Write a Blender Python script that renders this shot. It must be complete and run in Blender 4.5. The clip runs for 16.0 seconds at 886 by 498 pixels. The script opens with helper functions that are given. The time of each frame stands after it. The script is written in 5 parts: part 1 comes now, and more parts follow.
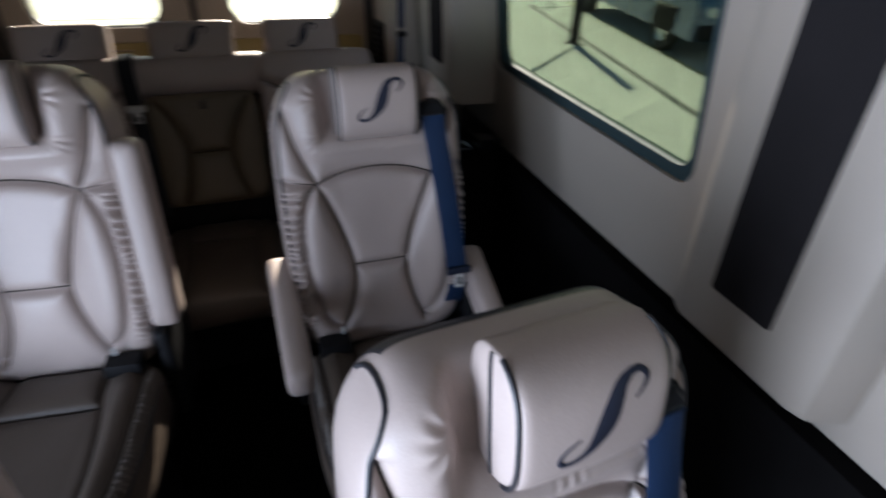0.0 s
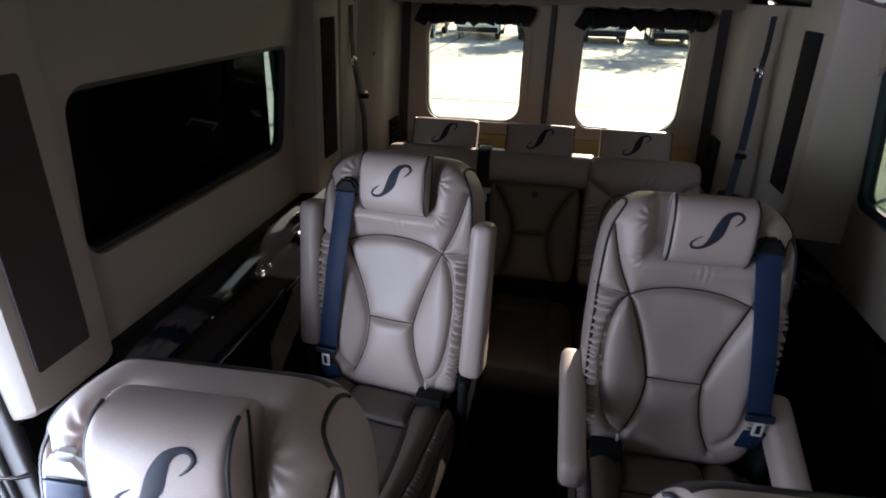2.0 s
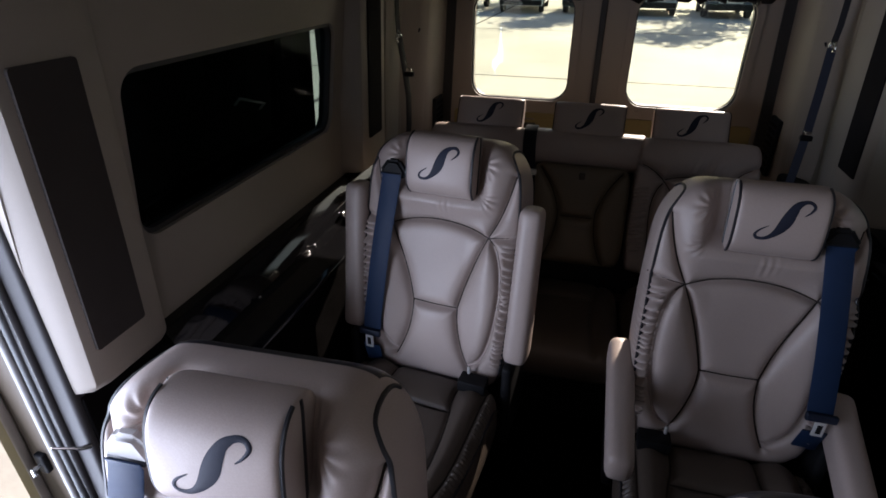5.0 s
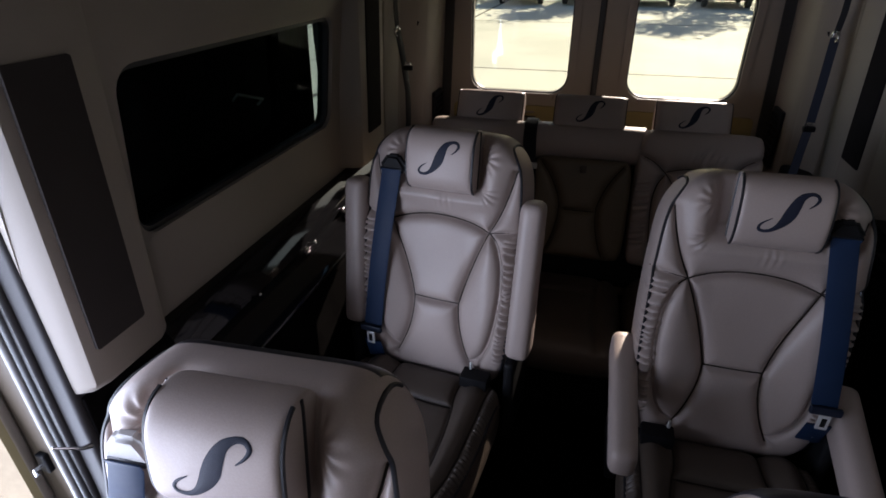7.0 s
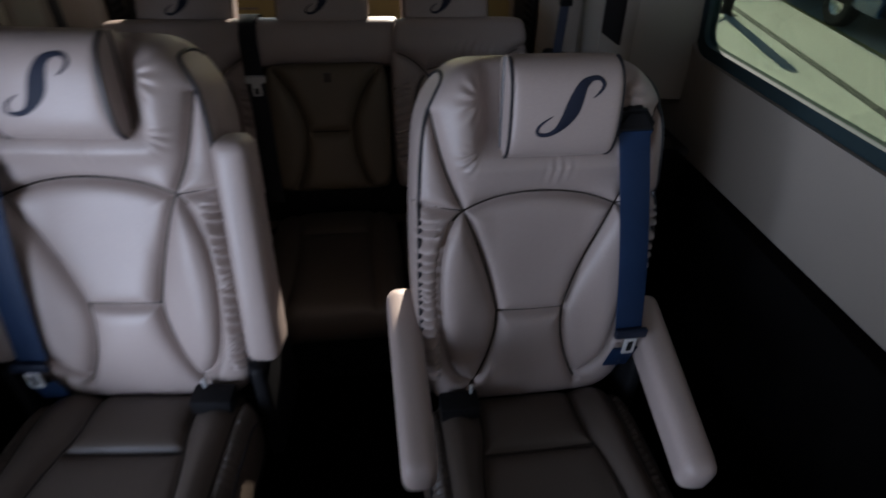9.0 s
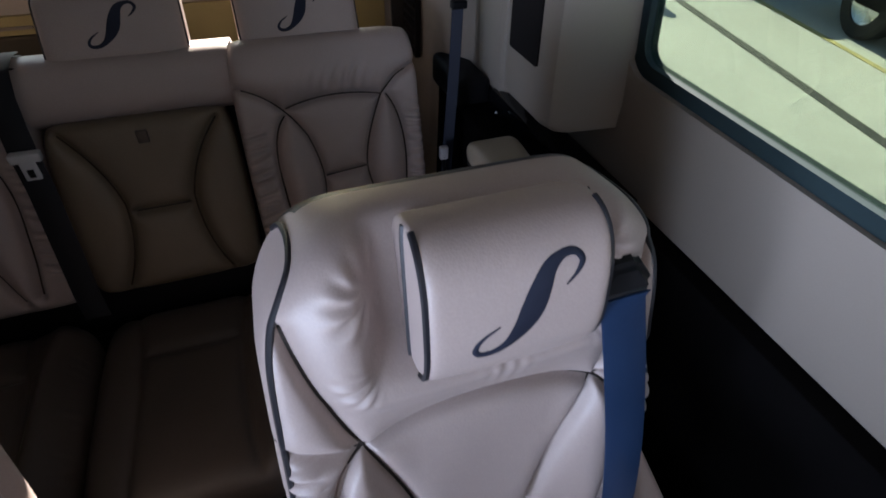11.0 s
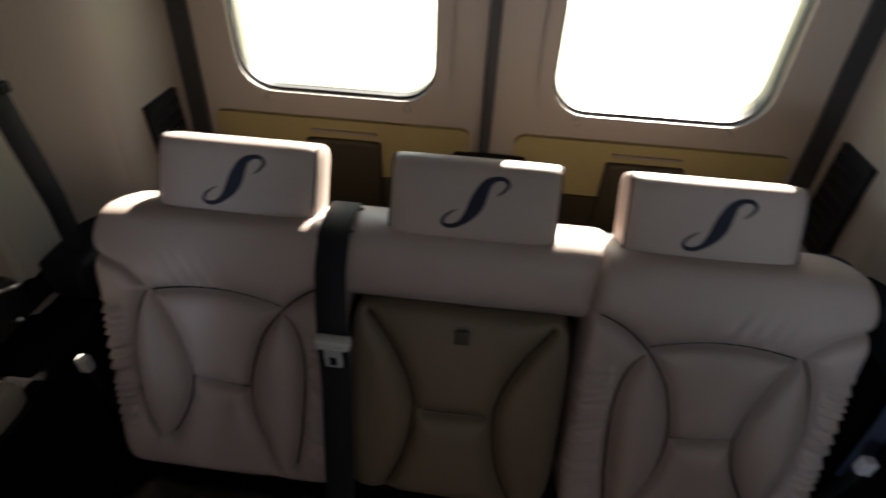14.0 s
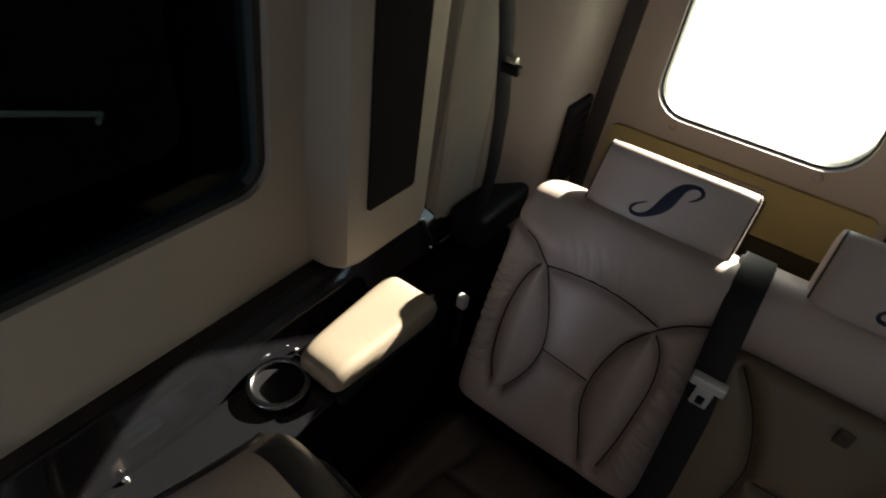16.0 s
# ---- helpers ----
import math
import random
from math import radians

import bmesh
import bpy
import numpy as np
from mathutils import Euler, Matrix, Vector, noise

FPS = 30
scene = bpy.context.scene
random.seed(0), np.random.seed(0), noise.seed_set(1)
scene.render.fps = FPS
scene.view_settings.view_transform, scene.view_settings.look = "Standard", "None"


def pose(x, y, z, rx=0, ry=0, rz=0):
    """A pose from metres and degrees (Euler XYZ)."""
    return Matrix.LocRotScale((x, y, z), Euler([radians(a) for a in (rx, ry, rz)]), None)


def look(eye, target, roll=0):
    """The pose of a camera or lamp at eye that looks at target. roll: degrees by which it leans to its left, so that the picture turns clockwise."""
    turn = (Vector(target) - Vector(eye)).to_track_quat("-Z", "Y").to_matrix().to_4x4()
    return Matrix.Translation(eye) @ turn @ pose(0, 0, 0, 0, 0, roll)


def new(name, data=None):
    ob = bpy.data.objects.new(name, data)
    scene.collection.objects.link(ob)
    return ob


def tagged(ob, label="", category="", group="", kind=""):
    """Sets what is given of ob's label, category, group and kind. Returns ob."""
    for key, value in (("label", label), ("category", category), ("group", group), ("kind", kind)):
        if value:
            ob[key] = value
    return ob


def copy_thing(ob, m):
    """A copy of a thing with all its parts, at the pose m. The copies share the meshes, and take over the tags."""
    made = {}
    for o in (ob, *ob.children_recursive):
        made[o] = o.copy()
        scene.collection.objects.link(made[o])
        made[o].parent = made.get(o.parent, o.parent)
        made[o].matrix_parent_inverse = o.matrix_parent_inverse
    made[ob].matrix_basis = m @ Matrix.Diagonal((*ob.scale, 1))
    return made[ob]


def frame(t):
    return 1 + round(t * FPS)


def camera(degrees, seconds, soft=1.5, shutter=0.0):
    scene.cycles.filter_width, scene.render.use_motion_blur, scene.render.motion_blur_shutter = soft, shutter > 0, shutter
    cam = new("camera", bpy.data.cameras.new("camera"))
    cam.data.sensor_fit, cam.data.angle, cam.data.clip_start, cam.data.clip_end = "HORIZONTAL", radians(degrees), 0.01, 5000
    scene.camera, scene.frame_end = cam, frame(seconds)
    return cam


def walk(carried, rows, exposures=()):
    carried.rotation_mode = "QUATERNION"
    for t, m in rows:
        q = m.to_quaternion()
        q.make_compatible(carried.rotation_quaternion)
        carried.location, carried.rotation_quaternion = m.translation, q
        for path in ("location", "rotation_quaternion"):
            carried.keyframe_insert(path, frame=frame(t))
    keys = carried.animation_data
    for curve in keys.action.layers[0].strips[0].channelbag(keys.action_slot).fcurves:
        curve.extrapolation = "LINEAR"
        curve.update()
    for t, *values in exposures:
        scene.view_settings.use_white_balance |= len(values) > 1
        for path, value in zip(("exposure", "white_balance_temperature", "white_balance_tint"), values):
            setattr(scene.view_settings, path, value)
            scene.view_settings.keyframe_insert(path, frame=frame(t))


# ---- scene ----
cam = camera(78.5, 16.0, soft=1.7, shutter=0.5)
PATH = [
    (0.0, pose(0.119, 0.963, 1.506, 56.72, -1.99, -19.63)),
    (0.5, pose(0.145, 0.959, 1.541, 57.92, 0.61, -1.17)),
    (1.0, pose(0.118, 0.928, 1.552, 60.09, -0.70, 4.21)),
    (1.5, pose(0.060, 0.914, 1.576, 62.03, -0.24, 8.86)),
    (2.0, pose(0.017, 0.903, 1.595, 64.24, -1.04, 11.48)),
    (2.5, pose(-0.011, 0.901, 1.602, 64.55, -1.31, 13.39)),
    (3.0, pose(-0.009, 0.912, 1.601, 63.16, -0.55, 14.91)),
    (3.5, pose(-0.009, 0.919, 1.600, 62.28, -0.33, 15.42)),
    (4.0, pose(-0.009, 0.922, 1.599, 62.04, -0.28, 15.54)),
    (6.5, pose(-0.014, 0.930, 1.599, 61.46, 0.06, 15.18)),
    (7.0, pose(-0.013, 0.934, 1.598, 61.18, 0.34, 15.27)),
    (7.5, pose(-0.016, 0.939, 1.596, 60.64, 0.73, 14.99)),
    (8.0, pose(-0.054, 0.965, 1.586, 60.36, 0.97, 13.28)),
    (8.5, pose(-0.052, 1.091, 1.535, 58.97, 0.51, 5.46)),
    (9.0, pose(0.087, 1.315, 1.455, 52.68, -1.55, -7.85)),
    (11.3, pose(0.199, 1.798, 1.478, 48.43, -1.95, -20.35)),
    (11.5, pose(0.183, 1.821, 1.488, 49.04, -2.19, -19.75)),
    (12.0, pose(0.161, 1.895, 1.503, 50.32, -2.13, -16.98)),
    (12.5, pose(0.131, 2.022, 1.525, 52.10, -2.48, -11.28)),
    (13.0, pose(0.146, 2.190, 1.529, 51.58, -2.25, -6.95)),
    (13.5, pose(0.095, 2.286, 1.537, 50.84, -2.02, -1.34)),
    (14.0, pose(-0.002, 2.308, 1.535, 50.85, -1.94, 6.69)),
    (14.5, pose(-0.141, 2.290, 1.531, 49.48, -1.79, 15.59)),
    (15.0, pose(-0.227, 2.222, 1.537, 49.85, -2.99, 23.35)),
    (15.5, pose(-0.258, 2.180, 1.538, 49.63, -3.58, 31.36)),
    (16.0, pose(-0.276, 2.148, 1.559, 49.93, -5.24, 37.10)),
]
walk(cam, PATH, exposures=[(0.0, 1.9, 6100, 15), (1.0, 2.05, 6100, 15), (2.5, 1.3, 6300, 20), (7.5, 0.95, 6300, 22), (8.5, 0.85, 6200, 21), (9.0, 1.4, 6050, 18), (11.5, 2.75, 5900, 20), (12.5, 3.0, 6000, 19), (14.0, 2.95, 6150, 15), (16.0, 2.75, 6150, 12)])


# ---------------------------------------------------------------- light
SUN_WAY = Vector((0.25, 1.0, 0.49)).normalized()      # towards the sun: behind the van, a little to its side
world = bpy.data.worlds.new("sky")
scene.world = world
world.use_nodes = True
wn = world.node_tree
sky = wn.nodes.new("ShaderNodeTexSky")
sky.sky_type, sky.sun_disc = "NISHITA", False
sky.sun_elevation = math.asin(SUN_WAY.z)
sky.sun_rotation = math.atan2(SUN_WAY.x, SUN_WAY.y)
wn.links.new(sky.outputs[0], wn.nodes["Background"].inputs[0])
wn.nodes["Background"].inputs[1].default_value = 0.060
sun_data = bpy.data.lights.new("sun", "SUN")
sun_data.energy, sun_data.angle, sun_data.color = 5.0, radians(0.5), (1.0, 0.90, 0.70)
sun = new("sun", sun_data)
sun.matrix_basis = look(SUN_WAY * 30, (0, 0, 0))


def daylight(name, size_x, size_y, watts, colour, m):
    """Sky light that falls in through an opening of the van."""
    data = bpy.data.lights.new(name, "AREA")
    data.shape, data.size, data.size_y = "RECTANGLE", size_x, size_y
    data.energy, data.color = watts, colour
    lamp = new(name, data)
    lamp.matrix_basis = m


daylight("doorway_daylight", 1.38, 1.05, 23.0, (0.70, 0.83, 1.0), look((-1.02, 0.73, 0.90), (0.0, 0.75, 1.02)))


# ---------------------------------------------------------------- materials
def node_mat(name):
    m = bpy.data.materials.new(name)
    m.use_nodes = True
    return m, m.node_tree, m.node_tree.nodes["Principled BSDF"]


def surface(name, col, rough=0.5, metal=0.0, vary=0.12, big=6.0, fine=160.0, bump=0.15, coat=0.0, rough_vary=0.1, cells=False, sheen=0.0, dist=0.0006, spec=0.5, crease=0.0):
    """Procedural surface: colour varied at two scales, fine relief, uneven roughness."""
    m, nt, bsdf = node_mat(name)
    L, N = nt.links, nt.nodes
    tc = N.new("ShaderNodeTexCoord")
    n1 = N.new("ShaderNodeTexNoise"); n1.inputs["Scale"].default_value = big; n1.inputs["Detail"].default_value = 5
    n2 = N.new("ShaderNodeTexVoronoi" if cells else "ShaderNodeTexNoise"); n2.inputs["Scale"].default_value = fine
    L.new(tc.outputs["Object"], n1.inputs["Vector"]); L.new(tc.outputs["Object"], n2.inputs["Vector"])
    ramp = N.new("ShaderNodeMapRange"); ramp.inputs[3].default_value = 1 - vary; ramp.inputs[4].default_value = 1 + vary
    L.new(n1.outputs[0], ramp.inputs[0])
    ramp2 = N.new("ShaderNodeMapRange"); ramp2.inputs[3].default_value = 1 - vary * 0.5; ramp2.inputs[4].default_value = 1 + vary * 0.5
    L.new(n2.outputs[0], ramp2.inputs[0])
    mul = N.new("ShaderNodeMath"); mul.operation = "MULTIPLY"
    L.new(ramp.outputs[0], mul.inputs[0]); L.new(ramp2.outputs[0], mul.inputs[1])
    mix = N.new("ShaderNodeVectorMath"); mix.operation = "SCALE"; mix.inputs[0].default_value = col
    L.new(mul.outputs[0], mix.inputs["Scale"])
    L.new(mix.outputs[0], bsdf.inputs["Base Color"])
    rr = N.new("ShaderNodeMapRange"); rr.inputs[3].default_value = max(0.02, rough - rough_vary); rr.inputs[4].default_value = min(1, rough + rough_vary)
    L.new(n1.outputs[0], rr.inputs[0]); L.new(rr.outputs[0], bsdf.inputs["Roughness"])
    bsdf.inputs["Metallic"].default_value = metal
    bsdf.inputs["Coat Weight"].default_value = coat
    bsdf.inputs["Specular IOR Level"].default_value = spec
    bsdf.inputs["Sheen Weight"].default_value = sheen
    if bump:
        b = N.new("ShaderNodeBump"); b.inputs["Strength"].default_value = bump; b.inputs["Distance"].default_value = dist
        L.new(n2.outputs[0], b.inputs["Height"]); L.new(b.outputs[0], bsdf.inputs["Normal"])
        if crease:
            n3 = N.new("ShaderNodeTexNoise"); n3.inputs["Scale"].default_value = 17; n3.inputs["Detail"].default_value = 4; n3.inputs["Distortion"].default_value = 1.4
            L.new(tc.outputs["Object"], n3.inputs["Vector"])
            b3 = N.new("ShaderNodeBump"); b3.inputs["Strength"].default_value = crease; b3.inputs["Distance"].default_value = 0.004
            L.new(n3.outputs[0], b3.inputs["Height"]); L.new(b3.outputs[0], b.inputs["Normal"])
    return m


def tinted_glass(name, tint, gloss=0.06):
    m, nt, bsdf = node_mat(name)
    nt.nodes.remove(bsdf)
    L, N = nt.links, nt.nodes
    tr = N.new("ShaderNodeBsdfTransparent"); tr.inputs[0].default_value = (*tint, 1)
    gl = N.new("ShaderNodeBsdfGlossy"); gl.inputs["Roughness"].default_value = 0.02; gl.inputs[0].default_value = (0.9, 0.95, 1, 1)
    lw = N.new("ShaderNodeLayerWeight"); lw.inputs["Blend"].default_value = 0.5
    pw = N.new("ShaderNodeMath"); pw.operation = "POWER"; pw.inputs[1].default_value = 4.0
    fr = N.new("ShaderNodeMapRange"); fr.inputs[3].default_value = gloss * 0.5; fr.inputs[4].default_value = gloss * 8
    L.new(lw.outputs["Facing"], pw.inputs[0]); L.new(pw.outputs[0], fr.inputs[0])
    mx = N.new("ShaderNodeMixShader")
    L.new(fr.outputs[0], mx.inputs[0]); L.new(tr.outputs[0], mx.inputs[1]); L.new(gl.outputs[0], mx.inputs[2])
    L.new(mx.outputs[0], N["Material Output"].inputs[0])
    return m


LEATHER = surface("taupe_leather", (0.385, 0.311, 0.279), 0.45, vary=0.10, big=5, fine=420, bump=0.22, cells=True, rough_vary=0.07, dist=0.0004, crease=0.12)
# Taupe leather again, darkened to put the low shade into the cushions' colour
LEATHER_SHADED = surface("taupe_leather_seat_shade", (0.076, 0.058, 0.046), 0.45, vary=0.14, big=6, fine=420, bump=0.22, cells=True, dist=0.0004, spec=0.4, crease=0.2)
# Darker copy of the taupe leather: the aisle's shade on the centre panel
LEATHER_PANEL_SHADE = surface("taupe_panel_leather_shaded", (0.150, 0.112, 0.072), 0.45, vary=0.14, big=6, fine=420, bump=0.22, cells=True, dist=0.0004, spec=0.4, crease=0.2)
LEATHER_PAD = surface("tan_pad_leather", (0.250, 0.205, 0.152), 0.42, vary=0.12, big=6, fine=420, bump=0.22, cells=True, dist=0.0004, spec=0.4, crease=0.12)
# Black-violet puts the shade on the chairs' tops and rears into a colour
LEATHER_COVER_SHADE = surface("black_violet_cover_shade", (0.020, 0.018, 0.023), 0.36, vary=0.15, big=6, fine=420, bump=0.22, cells=True, dist=0.0004, spec=0.45, crease=0.3)
DARK_STEEL = surface("dark_polished_steel", (0.20, 0.20, 0.205), 0.18, metal=1.0, vary=0.08, fine=300, bump=0.03)
PIPING = surface("black_piping", (0.012, 0.012, 0.016), 0.45, vary=0.2, fine=300, bump=0.2)
# Thread darkened so that the seams' crease shade lies in its colour
SEAM_SHADE = surface("crease_shade_thread", (0.030, 0.024, 0.02), 0.7, vary=0.2, big=40, fine=900, bump=0.4, spec=0.2)
THREAD = surface("black_embroidery_thread", (0.016, 0.019, 0.034), 0.65, vary=0.3, big=40, fine=900, bump=0.5, spec=0.25)
BELT_BLUE = surface("navy_belt_webbing", (0.011, 0.026, 0.064), 0.5, vary=0.15, big=14, fine=900, bump=0.6, spec=0.2)
BELT_GREY = surface("grey_belt_webbing", (0.020, 0.025, 0.042), 0.6, vary=0.15, big=14, fine=900, bump=0.6, spec=0.2)
BELT_BLACK = surface("black_belt_webbing", (0.012, 0.012, 0.014), 0.6, vary=0.2, big=14, fine=900, bump=0.6, spec=0.2)
BLACK_PLASTIC = surface("matt_black_plastic", (0.008, 0.008, 0.009), 0.55, vary=0.2, fine=500, bump=0.2, spec=0.15)
NAVY_PLASTIC = surface("navy_moulded_plastic", (0.008, 0.013, 0.028), 0.45, vary=0.15, fine=500, bump=0.2, spec=0.3)
SATIN_STEEL = surface("satin_plated_steel", (0.66, 0.66, 0.65), 0.35, metal=0.35, vary=0.06, fine=300, bump=0.05)
GLOSS_BLACK = surface("gloss_black_lacquer", (0.006, 0.006, 0.007), 0.07, vary=0.2, fine=60, bump=0.01, coat=0.0, rough_vary=0.03, spec=0.5)
GREY_PLASTIC = surface("grey_plastic", (0.42, 0.40, 0.39), 0.45, vary=0.1, fine=500, bump=0.2)
CHROME = surface("brushed_steel", (0.62, 0.62, 0.62), 0.25, metal=1.0, vary=0.08, fine=300, bump=0.05)
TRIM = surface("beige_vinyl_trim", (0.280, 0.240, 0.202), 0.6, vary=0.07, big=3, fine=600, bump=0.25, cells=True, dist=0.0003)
TRIM_DARK = surface("brown_vinyl_trim", (0.20, 0.165, 0.13), 0.6, vary=0.08, big=3, fine=600, bump=0.25, cells=True, dist=0.0003)
DOOR_PANEL = surface("mustard_brown_door_board", (0.26, 0.205, 0.080), 0.65, vary=0.14, big=7, fine=300, bump=0.3)
# Dark olive puts the shade of the rear doors' recesses into flat parts
OLIVE_RECESS = surface("olive_recess_shade", (0.035, 0.028, 0.016), 0.6, vary=0.2, fine=400, bump=0.2, spec=0.25)
FABRIC = surface("charcoal_speaker_cloth", (0.014, 0.0125, 0.013), 0.9, vary=0.3, big=8, fine=1200, bump=0.6, spec=0.05)
CARPET = surface("black_carpet", (0.006, 0.0055, 0.0055), 0.95, vary=0.4, big=12, fine=900, bump=0.8, dist=0.003, spec=0.0)
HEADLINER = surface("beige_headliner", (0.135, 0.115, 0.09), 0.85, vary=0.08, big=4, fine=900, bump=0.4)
CHARCOAL = surface("charcoal_grey_plastic", (0.026, 0.024, 0.024), 0.55, vary=0.12, big=4, fine=500, bump=0.25, spec=0.25)
DOOR_EDGE = surface("brown_moulded_plastic", (0.075, 0.058, 0.042), 0.5, vary=0.18, big=5, fine=400, bump=0.25, spec=0.3)
# Pale rib between the rubber ones: the seal's highlight as a colour
SEAL_GLINT = surface("seal_lip_highlight", (0.24, 0.235, 0.23), 0.45, vary=0.15, fine=200, bump=0.15)
# Charcoal cloth again, lightened for the haze by the open doorway
FABRIC_HAZE = surface("hazed_speaker_cloth", (0.048, 0.042, 0.039), 0.9, vary=0.2, big=8, fine=1200, bump=0.6, spec=0.05)
RUBBER = surface("black_rubber_seal", (0.02, 0.02, 0.02), 0.55, vary=0.2, fine=200, bump=0.15)
FRAME_GREY = surface("dark_teal_grey_frame", (0.02, 0.036, 0.04), 0.7, vary=0.15, fine=200, bump=0.1, spec=0.25)
PAINT_GREY = surface("silver_body_paint", (0.42, 0.43, 0.44), 0.3, metal=0.3, vary=0.05, fine=400, bump=0.03, coat=0.6)
GLASS_REAR = tinted_glass("clear_rear_glass", (0.95, 0.98, 0.88))
GLASS_SIDE = tinted_glass("green_tinted_glass", (0.43, 0.49, 0.42))
GLASS_LEFT = tinted_glass("dark_tinted_glass", (0.50, 0.58, 0.55), 0.004)
GLASS_DARK = tinted_glass("dark_privacy_glass", (0.02, 0.022, 0.022), 0.005)
LENS = surface("frosted_lamp_lens", (0.7, 0.7, 0.68), 0.2, vary=0.05, fine=200, bump=0.05)


# ---------------------------------------------------------------- building helpers
def link(name, me, mat, parent=None, label=""):
    if mat and not me.materials:
        me.materials.append(mat)
    ob = new(name, me)
    if parent:
        ob.parent = parent
    return tagged(ob, label)


def mesh_of(name, bm, smooth=True, angle=40):
    me = bpy.data.meshes.new(name)
    bmesh.ops.recalc_face_normals(bm, faces=bm.faces)
    if smooth:
        for f in bm.faces:
            f.smooth = True
        for e in bm.edges:
            if len(e.link_faces) == 2 and e.calc_face_angle(0) > radians(angle):
                e.smooth = False
    bm.to_mesh(me)
    bm.free()
    return me


def part(name, bm, mat, parent=None, label=""):
    return link(name, mesh_of(name, bm), mat, parent, label)


def empty(name, m, label, category, group="", kind=""):
    e = new(name)
    e.empty_display_size = 0.05
    e.matrix_basis = m
    return tagged(e, label, category, group, kind)


def rbox(x0, x1, y0, y1, z0, z1, r=0.01, seg=3, bm=None, m=None):
    """A box with rounded edges."""
    out = bm or bmesh.new()
    made = bmesh.ops.create_cube(out, size=1)["verts"]
    for v in made:
        v.co = Vector(((x0 + x1) / 2 + v.co.x * (x1 - x0), (y0 + y1) / 2 + v.co.y * (y1 - y0), (z0 + z1) / 2 + v.co.z * (z1 - z0)))
    if r > 0:
        edges = list({e for v in made for e in v.link_edges})
        bmesh.ops.bevel(out, geom=edges, offset=r, segments=seg, profile=0.6, affect="EDGES", clamp_overlap=True)
    if m is not None:
        bmesh.ops.transform(out, matrix=m, verts=out.verts)
    return out


def tube(points, radius, sides=8, closed=False, bm=None, flat=1.0):
    """A round cord along points; flat < 1 squeezes it."""
    out = bm or bmesh.new()
    pts = [Vector(p) for p in points]
    rings = []
    n = len(pts)
    up = Vector((0, 0, 1))
    prev = None
    for i, p in enumerate(pts):
        d = (pts[(i + 1) % n] - pts[i - 1]) if (closed or 0 < i < n - 1) else (pts[1] - pts[0] if i == 0 else pts[-1] - pts[-2])
        d.normalize()
        if prev is None:
            a = d.cross(up if abs(d.z) < 0.9 else Vector((1, 0, 0))).normalized()
        else:
            a = (prev - d * prev.dot(d)).normalized()
        prev = a
        b = d.cross(a)
        rr = radius(i / max(1, n - 1)) if callable(radius) else radius
        rings.append([out.verts.new(p + (a * math.cos(t) + b * math.sin(t) * flat) * rr) for t in [2 * math.pi * k / sides for k in range(sides)]])
    for i in range(n if closed else n - 1):
        r0, r1 = rings[i], rings[(i + 1) % n]
        for k in range(sides):
            out.faces.new((r0[k], r0[(k + 1) % sides], r1[(k + 1) % sides], r1[k]))
    if not closed:
        out.faces.new(rings[0][::-1]); out.faces.new(rings[-1])
    return out


def strap(points, width, thick, across, bm=None):
    """A flat belt along points; across: its width's direction."""
    out = bm or bmesh.new()
    pts = [Vector(p) for p in points]
    w = Vector(across).normalized() * width / 2
    rows = []
    for i, p in enumerate(pts):
        d = (pts[min(i + 1, len(pts) - 1)] - pts[max(i - 1, 0)]).normalized()
        nrm = d.cross(w).normalized() * thick / 2
        rows.append([out.verts.new(p + s * w * k + nrm * q) for s, k, q in ((-1, 1, 0), (-1, .9, 1), (1, .9, 1), (1, 1, 0), (1, .9, -1), (-1, .9, -1))])
    for a, b in zip(rows, rows[1:]):
        for k in range(6):
            out.faces.new((a[k], a[(k + 1) % 6], b[(k + 1) % 6], b[k]))
    out.faces.new(rows[0][::-1]); out.faces.new(rows[-1])
    return out


def rounded_rect(a0, a1, b0, b1, r, n=6):
    pts = []
    for ca, cb, s in ((a1 - r, b1 - r, 0), (a0 + r, b1 - r, 90), (a0 + r, b0 + r, 180), (a1 - r, b0 + r, 270)):
        for k in range(n + 1):
            t = radians(s + 90 * k / n)
            pts.append((ca + r * math.cos(t), cb + r * math.sin(t)))
    return pts


def plate(outer, holes, place, depth):
    """A sheet with openings that go through it. place(a, b) gives the face's point, depth the way to its far side."""
    bm = bmesh.new()
    edges = []
    for loop in (outer, *holes):
        vs = [bm.verts.new((a, b, 0)) for a, b in loop]
        edges += [bm.edges.new((vs[i], vs[(i + 1) % len(vs)])) for i in range(len(vs))]
    bmesh.ops.triangle_fill(bm, edges=edges, use_beauty=True)
    faces = list(bm.faces)
    ext = bmesh.ops.extrude_face_region(bm, geom=faces)
    far = [g for g in ext["geom"] if isinstance(g, bmesh.types.BMVert)]
    farset = set(far)
    for v in bm.verts:
        a, b = v.co.x, v.co.y
        v.co = Vector(place(a, b)) + (Vector(depth) if v in farset else Vector((0, 0, 0)))
    return bm


